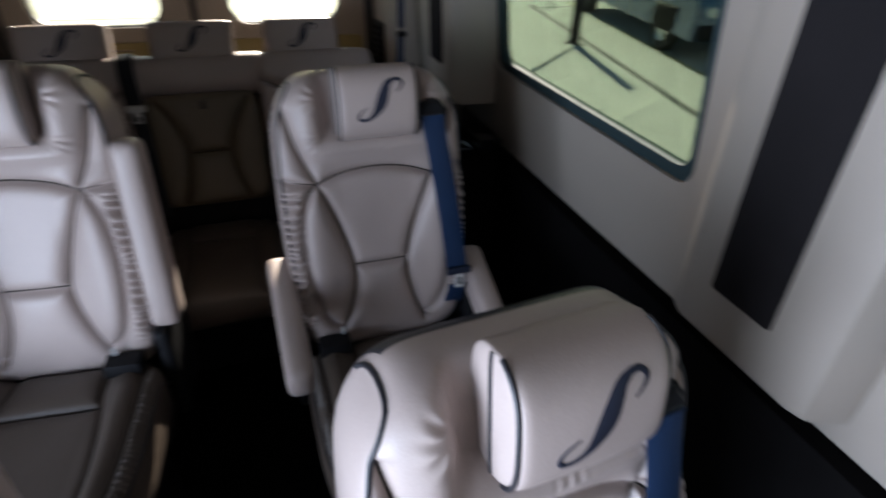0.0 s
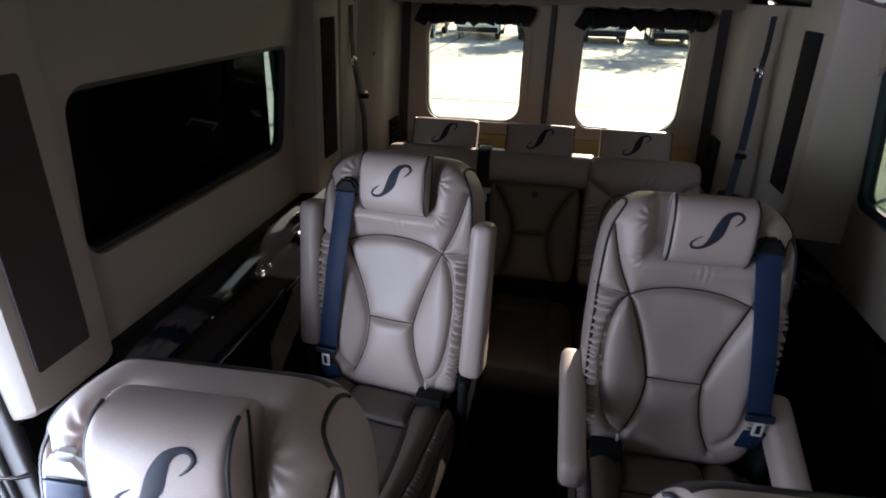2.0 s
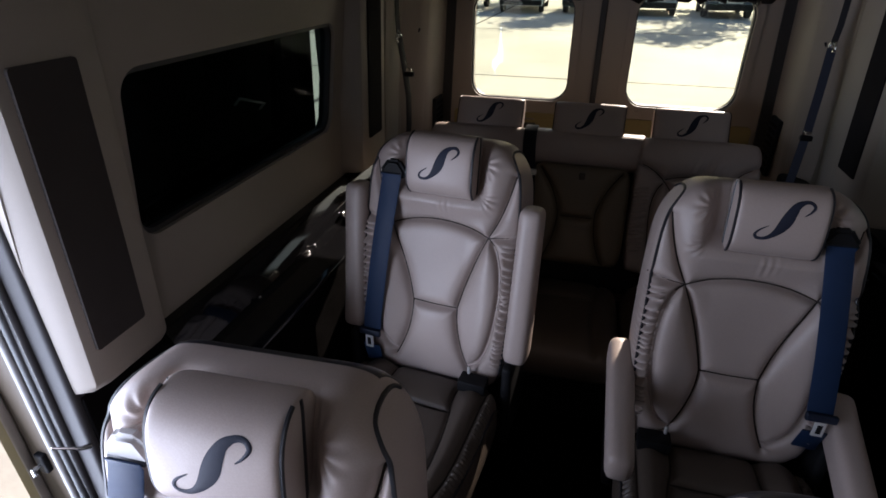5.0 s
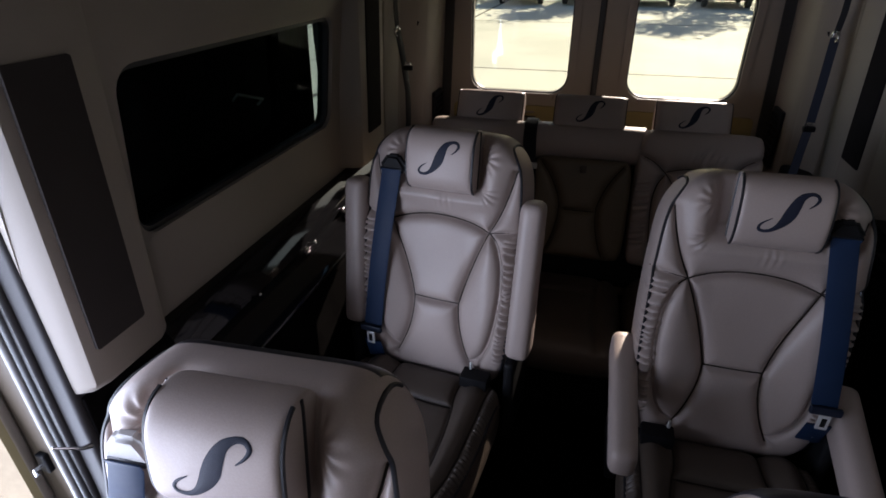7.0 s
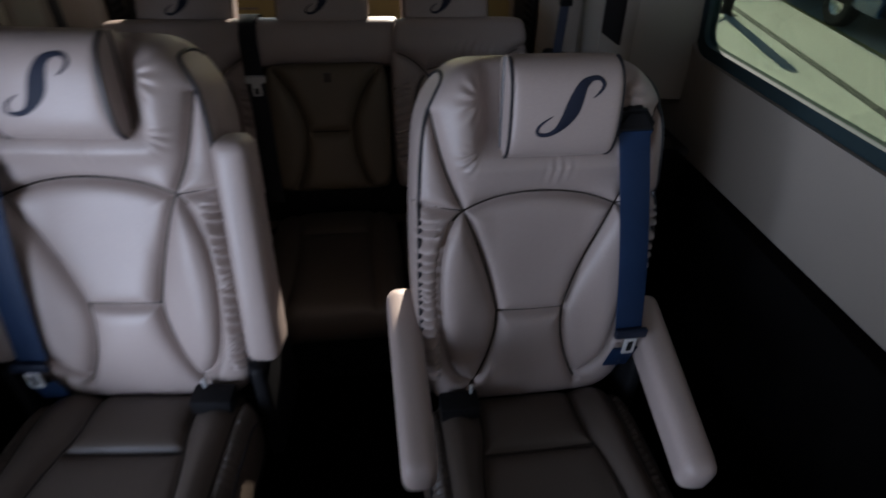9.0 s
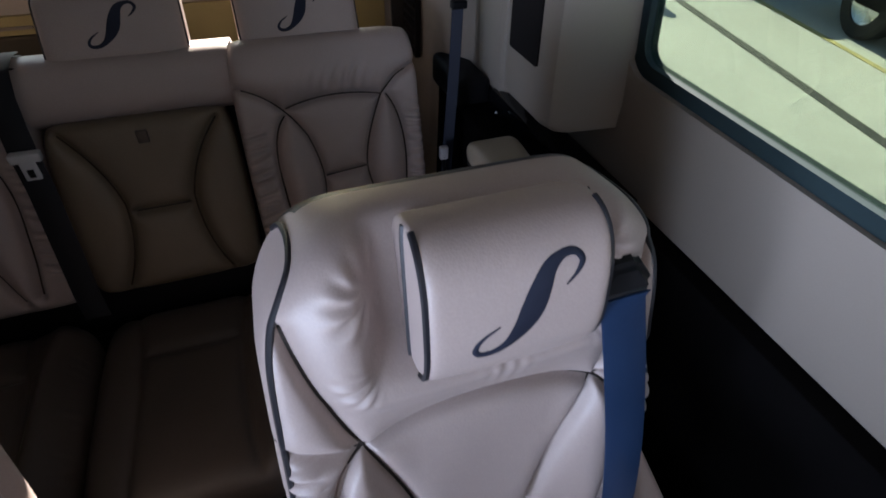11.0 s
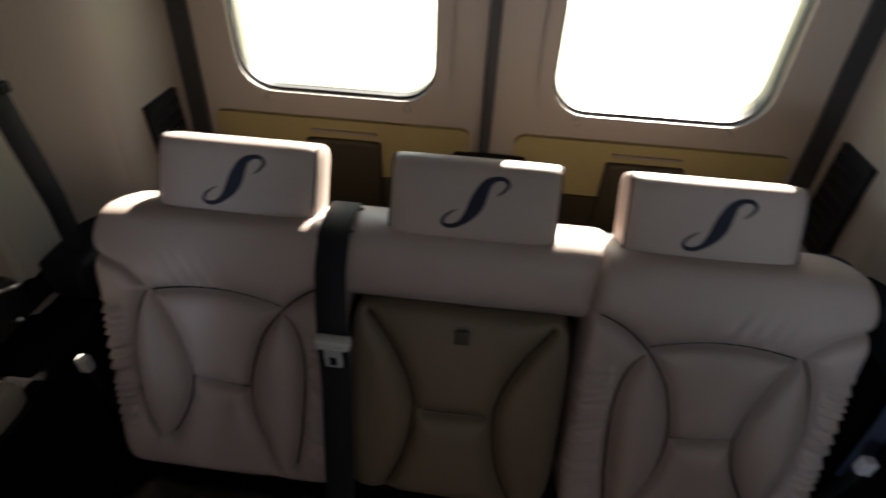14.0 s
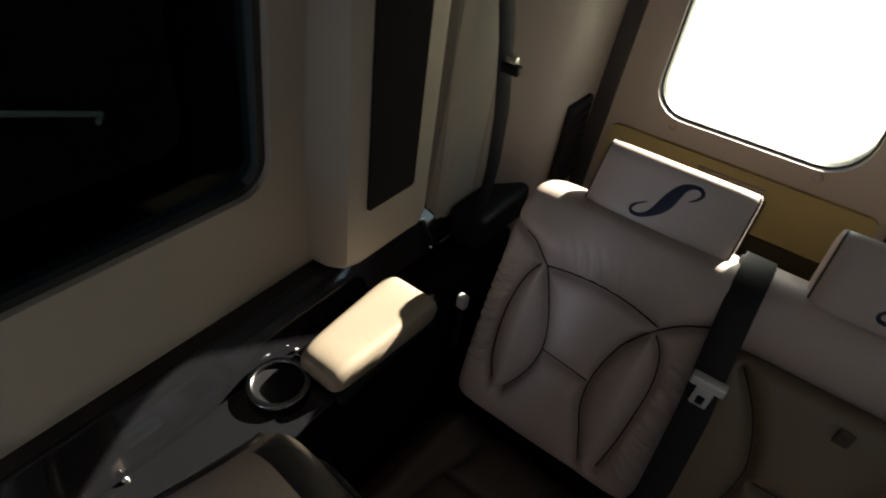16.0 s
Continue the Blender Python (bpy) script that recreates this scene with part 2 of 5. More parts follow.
def ring_band(loop_in, loop_out, place, depth):
    """A frame between two loops of the same count."""
    bm = bmesh.new()
    d = Vector(depth)
    n = len(loop_in)
    a = [bm.verts.new(Vector(place(*p))) for p in loop_in]
    b = [bm.verts.new(Vector(place(*p))) for p in loop_out]
    c = [bm.verts.new(Vector(place(*p)) + d) for p in loop_in]
    e = [bm.verts.new(Vector(place(*p)) + d) for p in loop_out]
    for i in range(n):
        j = (i + 1) % n
        for q in ((a[i], a[j], b[j], b[i]), (b[i], b[j], e[j], e[i]), (e[i], e[j], c[j], c[i]), (c[i], c[j], a[j], a[i])):
            bm.faces.new(q)
    return bm


def seg_distance(px, pz, lines):
    d = np.full(px.shape, 9.0)
    for line in lines:
        for (ax, az), (bx, bz) in zip(line, line[1:]):
            ex, ez = bx - ax, bz - az
            t = np.clip(((px - ax) * ex + (pz - az) * ez) / (ex * ex + ez * ez + 1e-9), 0, 1)
            d = np.minimum(d, np.hypot(px - ax - t * ex, pz - az - t * ez))
    return d


def piping_path(pad, pts, lift=0.0):
    fine = []
    for a, b in zip(pts, pts[1:]):
        for t in (0, .2, .4, .6, .8):
            fine.append((a[0] + (b[0] - a[0]) * t, a[1] + (b[1] - a[1]) * t))
    fine.append(pts[-1])
    return eased([pad.on(x, z, lift) for x, z in fine], 2)


def eased(pts, turns):
    """Points drawn towards their neighbours, so that corners run in curves."""
    for _ in range(turns):
        pts = [pts[0]] + [(pts[i - 1] + pts[i] * 2 + pts[i + 1]) / 4 for i in range(1, len(pts) - 1)] + [pts[-1]]
    return pts


def stitch_lines(pad, lines, rad=0.0020):
    """Sewing thread sunk in the seams, thick and dark to put in the creases' shade."""
    bm = bmesh.new()
    for line in lines:
        pts = [p for p in line if pad.x.min() < p[0] < pad.x.max()]
        if len(pts) > 1:
            tube(piping_path(pad, pts, 0.0004), rad, 5, bm=bm)
    return bm


def bow(p0, p1, p2, n=10):
    """Points on a quadratic curve."""
    return [tuple((1 - t) ** 2 * a + 2 * t * (1 - t) * b + t * t * c for a, b, c in zip(p0, p1, p2)) for t in [k / n for k in range(n + 1)]]


class Pad:
    """A stuffed, stitched cushion: outline width(b), height, thickness, and a relief on its front. Local: x across, z up from 0, front towards -y."""

    def __init__(self, half, height, thick, relief, nu=70, nv=90, corner=0.10, sharp=5.0, lean=0.0, origin=(0, 0, 0), cup=2.4, ends=None, rear=0.5, base=0.0):
        s = np.linspace(-1, 1, nu); a = 0.72 * s + 0.28 * np.sin(s * np.pi / 2) ; a /= abs(a).max()
        s = np.linspace(-1, 1, nv); b = 0.72 * s + 0.28 * np.sin(s * np.pi / 2) ; b /= abs(b).max()
        A, B = np.meshgrid(a, b)
        x = A * half(B) * (1 - corner * np.abs(B) ** 9)
        z = base + height / 2 + B * height / 2 * (1 - corner * 0.6 * np.abs(A) ** 9)
        sharp_b, cup_b = ends or (sharp, cup)
        e = (1 - np.abs(A) ** (sharp * 2)).clip(0, 1) ** (1 / cup) * (1 - np.abs(B) ** (sharp_b * 2)).clip(0, 1) ** (1 / cup_b)
        front = -(thick / 2) * e - relief(x, z) * e
        back = thick * rear * e ** (1.0 if rear == 0.5 else 0.75)
        self.x, self.z, self.front = x, z, front
        self.a, self.b = a, b
        ca, sa = math.cos(lean), math.sin(lean)
        self.m = (ca, sa, Vector(origin))
        verts, ids_f = [], np.arange(nu * nv).reshape(nv, nu)
        ids_b = ids_f + nu * nv
        rim = (e <= 1e-9)
        ids_b = np.where(rim, ids_f, ids_b)
        pf = self.move(x, front, z).reshape(-1, 3); pb = self.move(x, back, z).reshape(-1, 3)
        verts = np.concatenate([pf, pb])
        self.grid_front, self.grid_back = pf.reshape(nv, nu, 3), pb.reshape(nv, nu, 3)
        q = lambda ids: np.stack([ids[:-1, :-1], ids[:-1, 1:], ids[1:, 1:], ids[1:, :-1]], -1).reshape(-1, 4)
        self.verts, self.faces = verts, np.concatenate([q(ids_f), q(ids_b)[:, ::-1]])

    def move(self, x, y, z):
        ca, sa, o = self.m
        return np.stack([x + o.x, y * ca + z * sa + o.y, -y * sa + z * ca + o.z], -1)

    def mesh(self, name):
        used = np.unique(self.faces)
        remap = np.zeros(len(self.verts), int); remap[used] = np.arange(len(used))
        me = bpy.data.meshes.new(name)
        faces = [tuple(dict.fromkeys(f)) for f in remap[self.faces].tolist()]
        me.from_pydata(self.verts[used].tolist(), [], [f for f in faces if len(f) > 2])
        me.polygons.foreach_set("use_smooth", [True] * len(me.polygons))
        me.update()
        return me

    def shell(self, a1, b0, b1, lift):
        """A smooth cover over the rear, within the fraction a1 of the width and from b0 to b1 of the height."""
        cols = [i for i in range(len(self.a)) if abs(self.a[i]) <= a1][::3]
        rows = [j for j in range(len(self.b)) if b0 <= self.b[j] <= b1]
        rows = rows[:-8:4] + rows[-8:]
        bm = bmesh.new()
        ca, sa, _ = self.m
        away = Vector((0, ca, -sa))
        sheets = [[[bm.verts.new(Vector(self.grid_back[j, i]) + away * (lift * d)) for i in cols] for j in rows] for d in (-1, 1)]
        for k, grid in enumerate(sheets):
            for j in range(len(rows) - 1):
                for i in range(len(cols) - 1):
                    q = (grid[j][i], grid[j][i + 1], grid[j + 1][i + 1], grid[j + 1][i])
                    bm.faces.new(q if k else q[::-1])
        ring = lambda g: g[0] + [row[-1] for row in g[1:-1]] + g[-1][::-1] + [row[0] for row in g[-2:0:-1]]
        p, q = ring(sheets[0]), ring(sheets[1])
        for i in range(len(p)):
            j = (i + 1) % len(p)
            bm.faces.new((p[i], p[j], q[j], q[i]))
        return bm

    def rear_line(self, a1, b0, b1, lift):
        """Points up one side of the rear, across near its top and down the other side."""
        near = lambda values, v: int(np.argmin(np.abs(values - v)))
        i0, i1, j0, j1 = near(self.a, -a1), near(self.a, a1), near(self.b, b0), near(self.b, b1)
        ids = [(j, i0) for j in range(j0, j1, 5)] + [(j1, i) for i in range(i0, i1, 5)] + [(j, i1) for j in range(j1, j0, -5)]
        ca, sa, _ = self.m
        return [Vector(self.grid_back[j, i]) + Vector((0, ca, -sa)) * lift for j, i in ids]

    def edge(self, a, b0, b1, over=0.0):
        """Points up the front at the fraction a of the width, and on over the top and down the rear for the fraction over."""
        i = int(np.argmin(np.abs(self.a - a)))
        rows = [j for j in range(len(self.b)) if b0 <= self.b[j] <= b1]
        pts = [Vector(self.grid_front[j, i]) for j in rows]
        if over:
            pts += [Vector(self.grid_back[j, i]) for j in range(len(self.b) - 2, -1, -1) if self.b[j] >= 1 - 2 * over]
        return pts[::2] if len(pts) > 60 else pts

    def on(self, x, z, lift=0.001):
        """The point of the front at local (x, z), lifted off it."""
        d = ((self.x - x) ** 2 + (self.z - z) ** 2).ravel()
        near = np.argpartition(d, 6)[:6]
        wt = 1 / (d[near] + 1e-7)
        y = (self.front.ravel()[near] * wt).sum() / wt.sum() - lift
        return Vector(self.move(np.array(x), np.array(y), np.array(z)))


def stitched(lines, puff, wide, extra=None):
    def relief(x, z):
        d = seg_distance(x, z, lines)
        r = puff * (1 - np.exp(-(d / wide) ** 1.3)) - 0.55 * puff * np.exp(-(d / 0.006) ** 2)
        return r + (extra(x, z) if extra is not None else 0)
    return relief


def gathers(x, z, band, z0, z1, amp=0.0035, pitch=0.015):
    """Ruched leather in the strip beyond band."""
    m = np.clip((np.abs(x) - band) / 0.012, 0, 1) * np.clip((z - z0) / 0.03, 0, 1) * np.clip((z1 - z) / 0.03, 0, 1)
    ph = z / pitch * 2 * np.pi + 2.2 * np.sin(z * 43 + 1.3) + 1.2 * np.sin(z * 97) + np.abs(x) * 60
    return amp * m * np.sin(ph)


def soft_noise(x, z, amp, f=9.0):
    return amp * (np.sin(x * f * 2.1 + 1.7) * np.sin(z * f * 1.7 + 0.4) + 0.6 * np.sin(x * f * 4.3 - z * f * 3.1))


SWASH = [(.83, .67, .02), (.93, .77, .05), (.985, .89, .075), (.92, .985, .075), (.80, .985, .09), (.67, .89, .17), (.585, .70, .25),
         (.52, .485, .28), (.44, .30, .22), (.32, .13, .12), (.19, .04, .085), (.06, .04, .075), (.015, .12, .065), (.075, .24, .045), (.23, .365, .015)]


def emblem(pad, cx, cz, w, h, parent):
    """The dark embroidered flourish on a headrest, as a thin raised ribbon."""
    pts = [np.array(p) for p in SWASH]
    fine = []
    for i in range(len(pts) - 1):
        p0, p1, p2, p3 = pts[max(i - 1, 0)], pts[i], pts[i + 1], pts[min(i + 2, len(pts) - 1)]
        for t in (0, .25, .5, .75):
            fine.append(.5 * ((2 * p1) + (-p0 + p2) * t + (2 * p0 - 5 * p1 + 4 * p2 - p3) * t * t + (-p0 + 3 * p1 - 3 * p2 + p3) * t ** 3))
    fine.append(pts[-1])
    bm = bmesh.new()
    rows = []
    for i, p in enumerate(fine):
        d = fine[min(i + 1, len(fine) - 1)] - fine[max(i - 1, 0)]
        dx, dz = d[0] * w, d[1] * h
        ln = math.hypot(dx, dz) or 1
        nx, nz = -dz / ln, dx / ln
        hw = p[2] * w * 0.43
        x, z = cx + (p[0] - .5) * w, cz + (p[1] - .5) * h
        rows.append([bm.verts.new(pad.on(x + nx * hw * k, z + nz * hw * k, 0.0012 if abs(k) < 1 else 0.0004)) for k in (-1, -.5, .5, 1)])
    for a, b in zip(rows, rows[1:]):
        for k in range(3):
            bm.faces.new((a[k], a[k + 1], b[k + 1], b[k]))
    return part("emblem", bm, THREAD, parent, "dark embroidered flourish")


# ---------------------------------------------------------------- the van's shell
def wall_x(z):
    return 0.919 - (z - 0.86) * 0.137 if z > 0.86 else 0.919


def side_place(sx):
    """The wall's inner face; the left one stands a little further in."""
    return lambda a, b: (sx * (wall_x(b) - (0.042 if sx < 0 else 0.0)), a, b)


FLOOR_Z, CEIL_Z = 0.0, 1.90
floor_ob = part("floor", rbox(-0.97, 0.97, -0.9, 3.52, -0.06, FLOOR_Z, 0.004), CARPET)
tagged(floor_ob, "black carpeted van floor", "floor", kind="structure")
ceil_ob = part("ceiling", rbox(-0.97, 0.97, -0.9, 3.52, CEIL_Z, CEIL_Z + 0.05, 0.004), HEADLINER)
tagged(ceil_ob, "beige fabric headliner of a tall van", "ceiling", kind="structure")

WIN_R = rounded_rect(1.675, 2.588, 1.045, 1.435, 0.05)
WIN_R2 = rounded_rect(0.25, 1.25, 1.01, 1.42, 0.05)
WIN_L = rounded_rect(1.697, 2.552, 1.095, 1.43, 0.05)
RECT = lambda y0, y1, z0, z1: [(y0, z0), (y1, z0), (y1, z1), (y0, z1)]
DOORWAY = [(0.02, 0.02), (1.452, 0.02), (1.452, 0.95), (1.452, 1.52), (1.42, 1.56), (0.10, 1.56), (0.04, 1.3)]

wall_r = part("wall_right", plate(RECT(-0.85, 3.44, 0.792, 1.88), [WIN_R, WIN_R2], side_place(1), (0.05, 0, 0)), TRIM)
tagged(wall_r, "beige vinyl side wall above a black lower wall", "wall", kind="structure")
low_r = part("wall_lower_right", rbox(0.878, 0.955, -0.85, 3.44, 0.0, 0.790, 0.004), CARPET)
tagged(low_r, "black carpeted lower side wall", "wall", kind="structure")
wall_l = part("wall_left", plate(RECT(-0.85, 3.44, 0.0, 1.88), [WIN_L, DOORWAY], lambda a, b: side_place(-1)(a, max(b, 0.86))[:2] + (b,), (-0.05, 0, 0)), TRIM)
tagged(wall_l, "beige vinyl side wall with an open doorway", "wall", kind="structure")
low_l = part("wall_lower_left", rbox(-0.874, -0.83, 1.46, 3.44, 0.0, 0.896, 0.004), CARPET)
tagged(low_l, "black carpeted lower side wall", "wall", kind="structure")
# Unseen front end, closed without a windscreen to keep frontal light out
front_wall = part("wall_front", rbox(-0.97, 0.97, -0.93, -0.88, 0.0, 1.90, 0.004), TRIM_DARK)
tagged(front_wall, "plain brown wall added out of view to close the cabin", "wall", kind="structure")


def glazing(name, loop, sx, glass, label, inset=0.028, rim=None):
    top = empty(name, Matrix(), label, "window", kind="structure")
    y0, y1 = min(p[0] for p in loop), max(p[0] for p in loop)
    z0, z1 = min(p[1] for p in loop), max(p[1] for p in loop)
    inner = rounded_rect(y0 + inset, y1 - inset, z0 + inset, z1 - inset, 0.036)
    place = side_place(sx)
    part("window_frame", ring_band(inner, loop, lambda a, b: (place(a, b)[0] + sx * 0.012, a, b), (sx * 0.03, 0, 0)), rim or FRAME_GREY, top)
    pane = part("pane", plate(rounded_rect(y0 + inset - 0.004, y1 - inset + 0.004, z0 + inset - 0.004, z1 - inset + 0.004, 0.036), [], lambda a, b: (place(a, b)[0] + sx * 0.025, a, b), (sx * 0.004, 0, 0)), glass, top)
    pane.visible_shadow = False
    return top


glazing("window_1", WIN_R, 1, GLASS_SIDE, "green tinted side window in a black rubber frame")
glazing("window_2", WIN_R2, 1, GLASS_SIDE, "green tinted side window in a black rubber frame")
glazing("window_3", WIN_L, -1, GLASS_LEFT, "dark side window in a black rubber frame", inset=0.012, rim=RUBBER)


def pillar(name, sx, y0, y1, x_in, zb, zt, label, notch=0.05):
    """A padded upright cover on the side wall: rounded, a little slanted at its foot."""
    bm = bmesh.new()
    r = 0.03
    ring = []
    xo = 0.90
    prof = [(xo, y0 - 0.02), (x_in + 0.03, y0 - 0.008), (x_in + 0.008, y0 + 0.004), (x_in, y0 + r), (x_in, y1 - r), (x_in + 0.01, y1 - 0.006), (x_in + 0.04, y1 + 0.004), (xo, y1 + 0.02)]
    zs = [zb, zb + 0.006, zb + 0.02, (zb + zt) / 2, zt]
    rows = []
    for i, z in enumerate(zs):
        sh = 0.014 if i == 0 else 0.005 if i == 1 else 0
        lean = (z - zb) * 0.075
        rows.append([bm.verts.new((sx * (min(x + sh, xo) - lean * (0.6 if x < 0.89 else 0.0)), y, z)) for x, y in prof])
    for a, b in zip(rows, rows[1:]):
        for k in range(len(prof) - 1):
            bm.faces.new((a[k], a[k + 1], b[k + 1], b[k]))
    bm.faces.new(rows[0]); bm.faces.new(rows[-1][::-1])
    for a, b in zip(rows, rows[1:]):
        bm.faces.new((a[-1], a[0], b[0], b[-1]))
    ob = part(name, bm, TRIM)
    return tagged(ob, label, "pillar", kind="structure")


def insert(sx, pil, y0, y1, z0, z1, x_in, zb, cloth=FABRIC):
    loop = rounded_rect(y0, y1, z0, z1, 0.006, 3)
    place = lambda a, b: (sx * (x_in - (b - zb) * 0.045 - 0.004), a, b)
    part("speaker_cloth", plate(loop, [], place, (sx * 0.006, 0, 0)), cloth, pil, "dark cloth insert")


p = pillar("trim_pillar_left_rear", -1, 2.625, 2.845, 0.765, 0.92, 1.60, "beige padded pillar cover with a black cloth insert")
insert(-1, p, 2.663, 2.778, 1.038, 1.50, 0.765, 0.92)
p = pillar("trim_pillar_right_rear", 1, 2.60, 2.82, 0.745, 0.925, 1.60, "beige padded pillar cover with a black cloth insert")
insert(1, p, 2.657, 2.777, 1.040, 1.50, 0.745, 0.925)
p = pillar("trim_pillar_left_front", -1, 1.465, 1.655, 0.79, 0.91, 1.60, "beige padded pillar cover with a dark cloth insert")
insert(-1, p, 1.485, 1.595, 0.997, 1.47, 0.79, 0.91, FABRIC_HAZE)
p = pillar("trim_pillar_right_front", 1, 1.28, 1.58, 0.82, 0.855, 1.60, "beige padded pillar cover with a dark cloth insert")
insert(1, p, 1.375, 1.495, 0.965, 1.445, 0.82, 0.855)

# overhead lockers along both sides and across the back
for sx, nm in ((-1, "left"), (1, "right")):
    bm = bmesh.new()
    prof = [(0.90, 1.545), (0.74, 1.585), (0.70, 1.60), (0.665, 1.635), (0.60, 1.76), (0.55, 1.899), (0.90, 1.899)]
    rows = [[bm.verts.new((sx * x, y, z)) for x, z in prof] for y in (-0.85, 3.42)]
    for k in range(len(prof)):
        j = (k + 1) % len(prof)
        bm.faces.new((rows[0][k], rows[0][j], rows[1][j], rows[1][k]))
    bm.faces.new(rows[0]); bm.faces.new(rows[1][::-1])
    bmesh.ops.bevel(bm, geom=[e for e in bm.edges if abs((e.verts[0].co - e.verts[1].co).y) > 1], offset=0.012, segments=3, affect="EDGES")
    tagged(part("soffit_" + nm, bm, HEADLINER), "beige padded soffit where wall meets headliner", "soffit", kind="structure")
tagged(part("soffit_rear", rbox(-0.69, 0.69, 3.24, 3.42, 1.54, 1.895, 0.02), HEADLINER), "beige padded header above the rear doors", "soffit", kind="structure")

for sx, y in ((-1, 1.78), (-1, 2.55), (1, 2.40), (1, 1.55)):
    lamp = empty("reading_lamp", pose(sx * 0.715, y, 1.597), "small unlit chrome reading lamp in the soffit", "lamp", "soffit lamps")
    bm = bmesh.new()
    bmesh.ops.create_cone(bm, cap_ends=True, segments=20, radius1=0.030, radius2=0.034, depth=0.012)
    part("bezel", bm, CHROME, lamp)
    bm = bmesh.new()
    bmesh.ops.create_uvsphere(bm, u_segments=16, v_segments=8, radius=0.02)
    bmesh.ops.scale(bm, vec=(1, 1, 0.5), verts=bm.verts); bmesh.ops.translate(bm, vec=(0, 0, -0.006), verts=bm.verts)
    part("lens", bm, LENS, lamp)

# ---------------------------------------------------------------- rear doors
REAR_Y = 3.41
for sx, nm in ((-1, "door_1"), (1, "door_2")):
    door = empty(nm, Matrix(), "closed beige rear van door with a large window", "door", kind="structure")
    x0, x1 = (0.018, 0.665) if sx < 0 else (-0.016, 0.665)
    lo = [(sx * a, b) for a, b in [(x0, 0.0), (x1 + .03, 0.0), (x1 + .02, 0.9), (x1 - .04, 1.6), (x0, 1.6)]]
    hx0, hx1 = (0.130, 0.560) if sx < 0 else (0.112, 0.548)
    hole = [(sx * a, b) for a, b in rounded_rect(hx0, hx1, 1.040, 1.480, 0.075)]
    place = lambda a, b: (a, REAR_Y, b)
    part("door_shell", plate(lo, [hole], place, (0, 0.06, 0)), TRIM, door)
    # raised pressing round the glass
    rim_o = [(sx * a, b) for a, b in rounded_rect(hx0 - 0.030, hx1 + 0.030, 1.012, 1.51, 0.095)]
    rim_i = [(sx * a, b) for a, b in rounded_rect(hx0, hx1, 1.040, 1.480, 0.075)]
    part("window_surround", ring_band(rim_i, rim_o, lambda a, b: (a, REAR_Y - 0.010, b), (0, 0.012, 0)), TRIM, door, "moulded beige surround of the glass")
    seal_i = [(sx * a, b) for a, b in rounded_rect(hx0 + 0.005, hx1 - 0.005, 1.045, 1.475, 0.072)]
    part("window_seal", ring_band(seal_i, rim_i, lambda a, b: (a, REAR_Y + 0.006, b), (0, 0.02, 0)), RUBBER, door)
    pane = part("pane", plate(seal_i, [], lambda a, b: (a, REAR_Y + 0.02, b), (0, 0.004, 0)), GLASS_REAR, door)
    pane.visible_shadow = False
    for bx in (hx0 + 0.060, hx1 - 0.062):
        bm = bmesh.new()
        bmesh.ops.create_uvsphere(bm, u_segments=12, v_segments=6, radius=0.010)
        bmesh.ops.scale(bm, vec=(1, 0.5, 1), verts=bm.verts); bmesh.ops.translate(bm, vec=(sx * bx, REAR_Y - 0.011, 1.026), verts=bm.verts)
        part("trim_stud", bm, TRIM, door)
    # mustard board below the window
    # below it, a dark flat sheet for the deep shade behind the bench
    bl = [(sx * a, b) for a, b in rounded_rect(0.05, 0.635, 0.30, 0.844, 0.02, 3)]
    part("lower_recess_shade", plate(bl, [], lambda a, b: (a, REAR_Y - 0.014, b), (0, 0.013, 0)), OLIVE_RECESS, door, "dark olive lower panel for the recess's shade")
    bl = [(sx * a, b) for a, b in rounded_rect(0.05, 0.635, 0.848, 0.985, 0.02, 3)]
    part("lower_board", plate(bl, [], lambda a, b: (a, REAR_Y - 0.014, b), (0, 0.013, 0)), DOOR_PANEL, door, "mustard brown board")
    bx = sx * 0.337
    part("pull_handle", rbox(bx - 0.085, bx + 0.085, REAR_Y - 0.03, REAR_Y - 0.012, 0.70, 0.942, 0.012), OLIVE_RECESS, door, "dark olive block for the pull recess's shade")
    part("pull_lip", rbox(bx - 0.075, bx + 0.075, REAR_Y - 0.022, REAR_Y - 0.012, 0.955, 0.962, 0.003), TRIM_DARK, door)
gap = part("door_seal", rbox(-0.029, -0.005, REAR_Y - 0.012, REAR_Y - 0.002, 0.0, 1.56, 0.004), RUBBER)
tagged(gap, "black rubber seal between the rear doors", "seal", kind="structure")
latch = part("door_latch", rbox(-0.086, 0.078, REAR_Y - 0.03, REAR_Y - 0.007, 0.86, 0.935, 0.01), BLACK_PLASTIC)
tagged(latch, "black plastic latch cover on the rear doors", "latch")
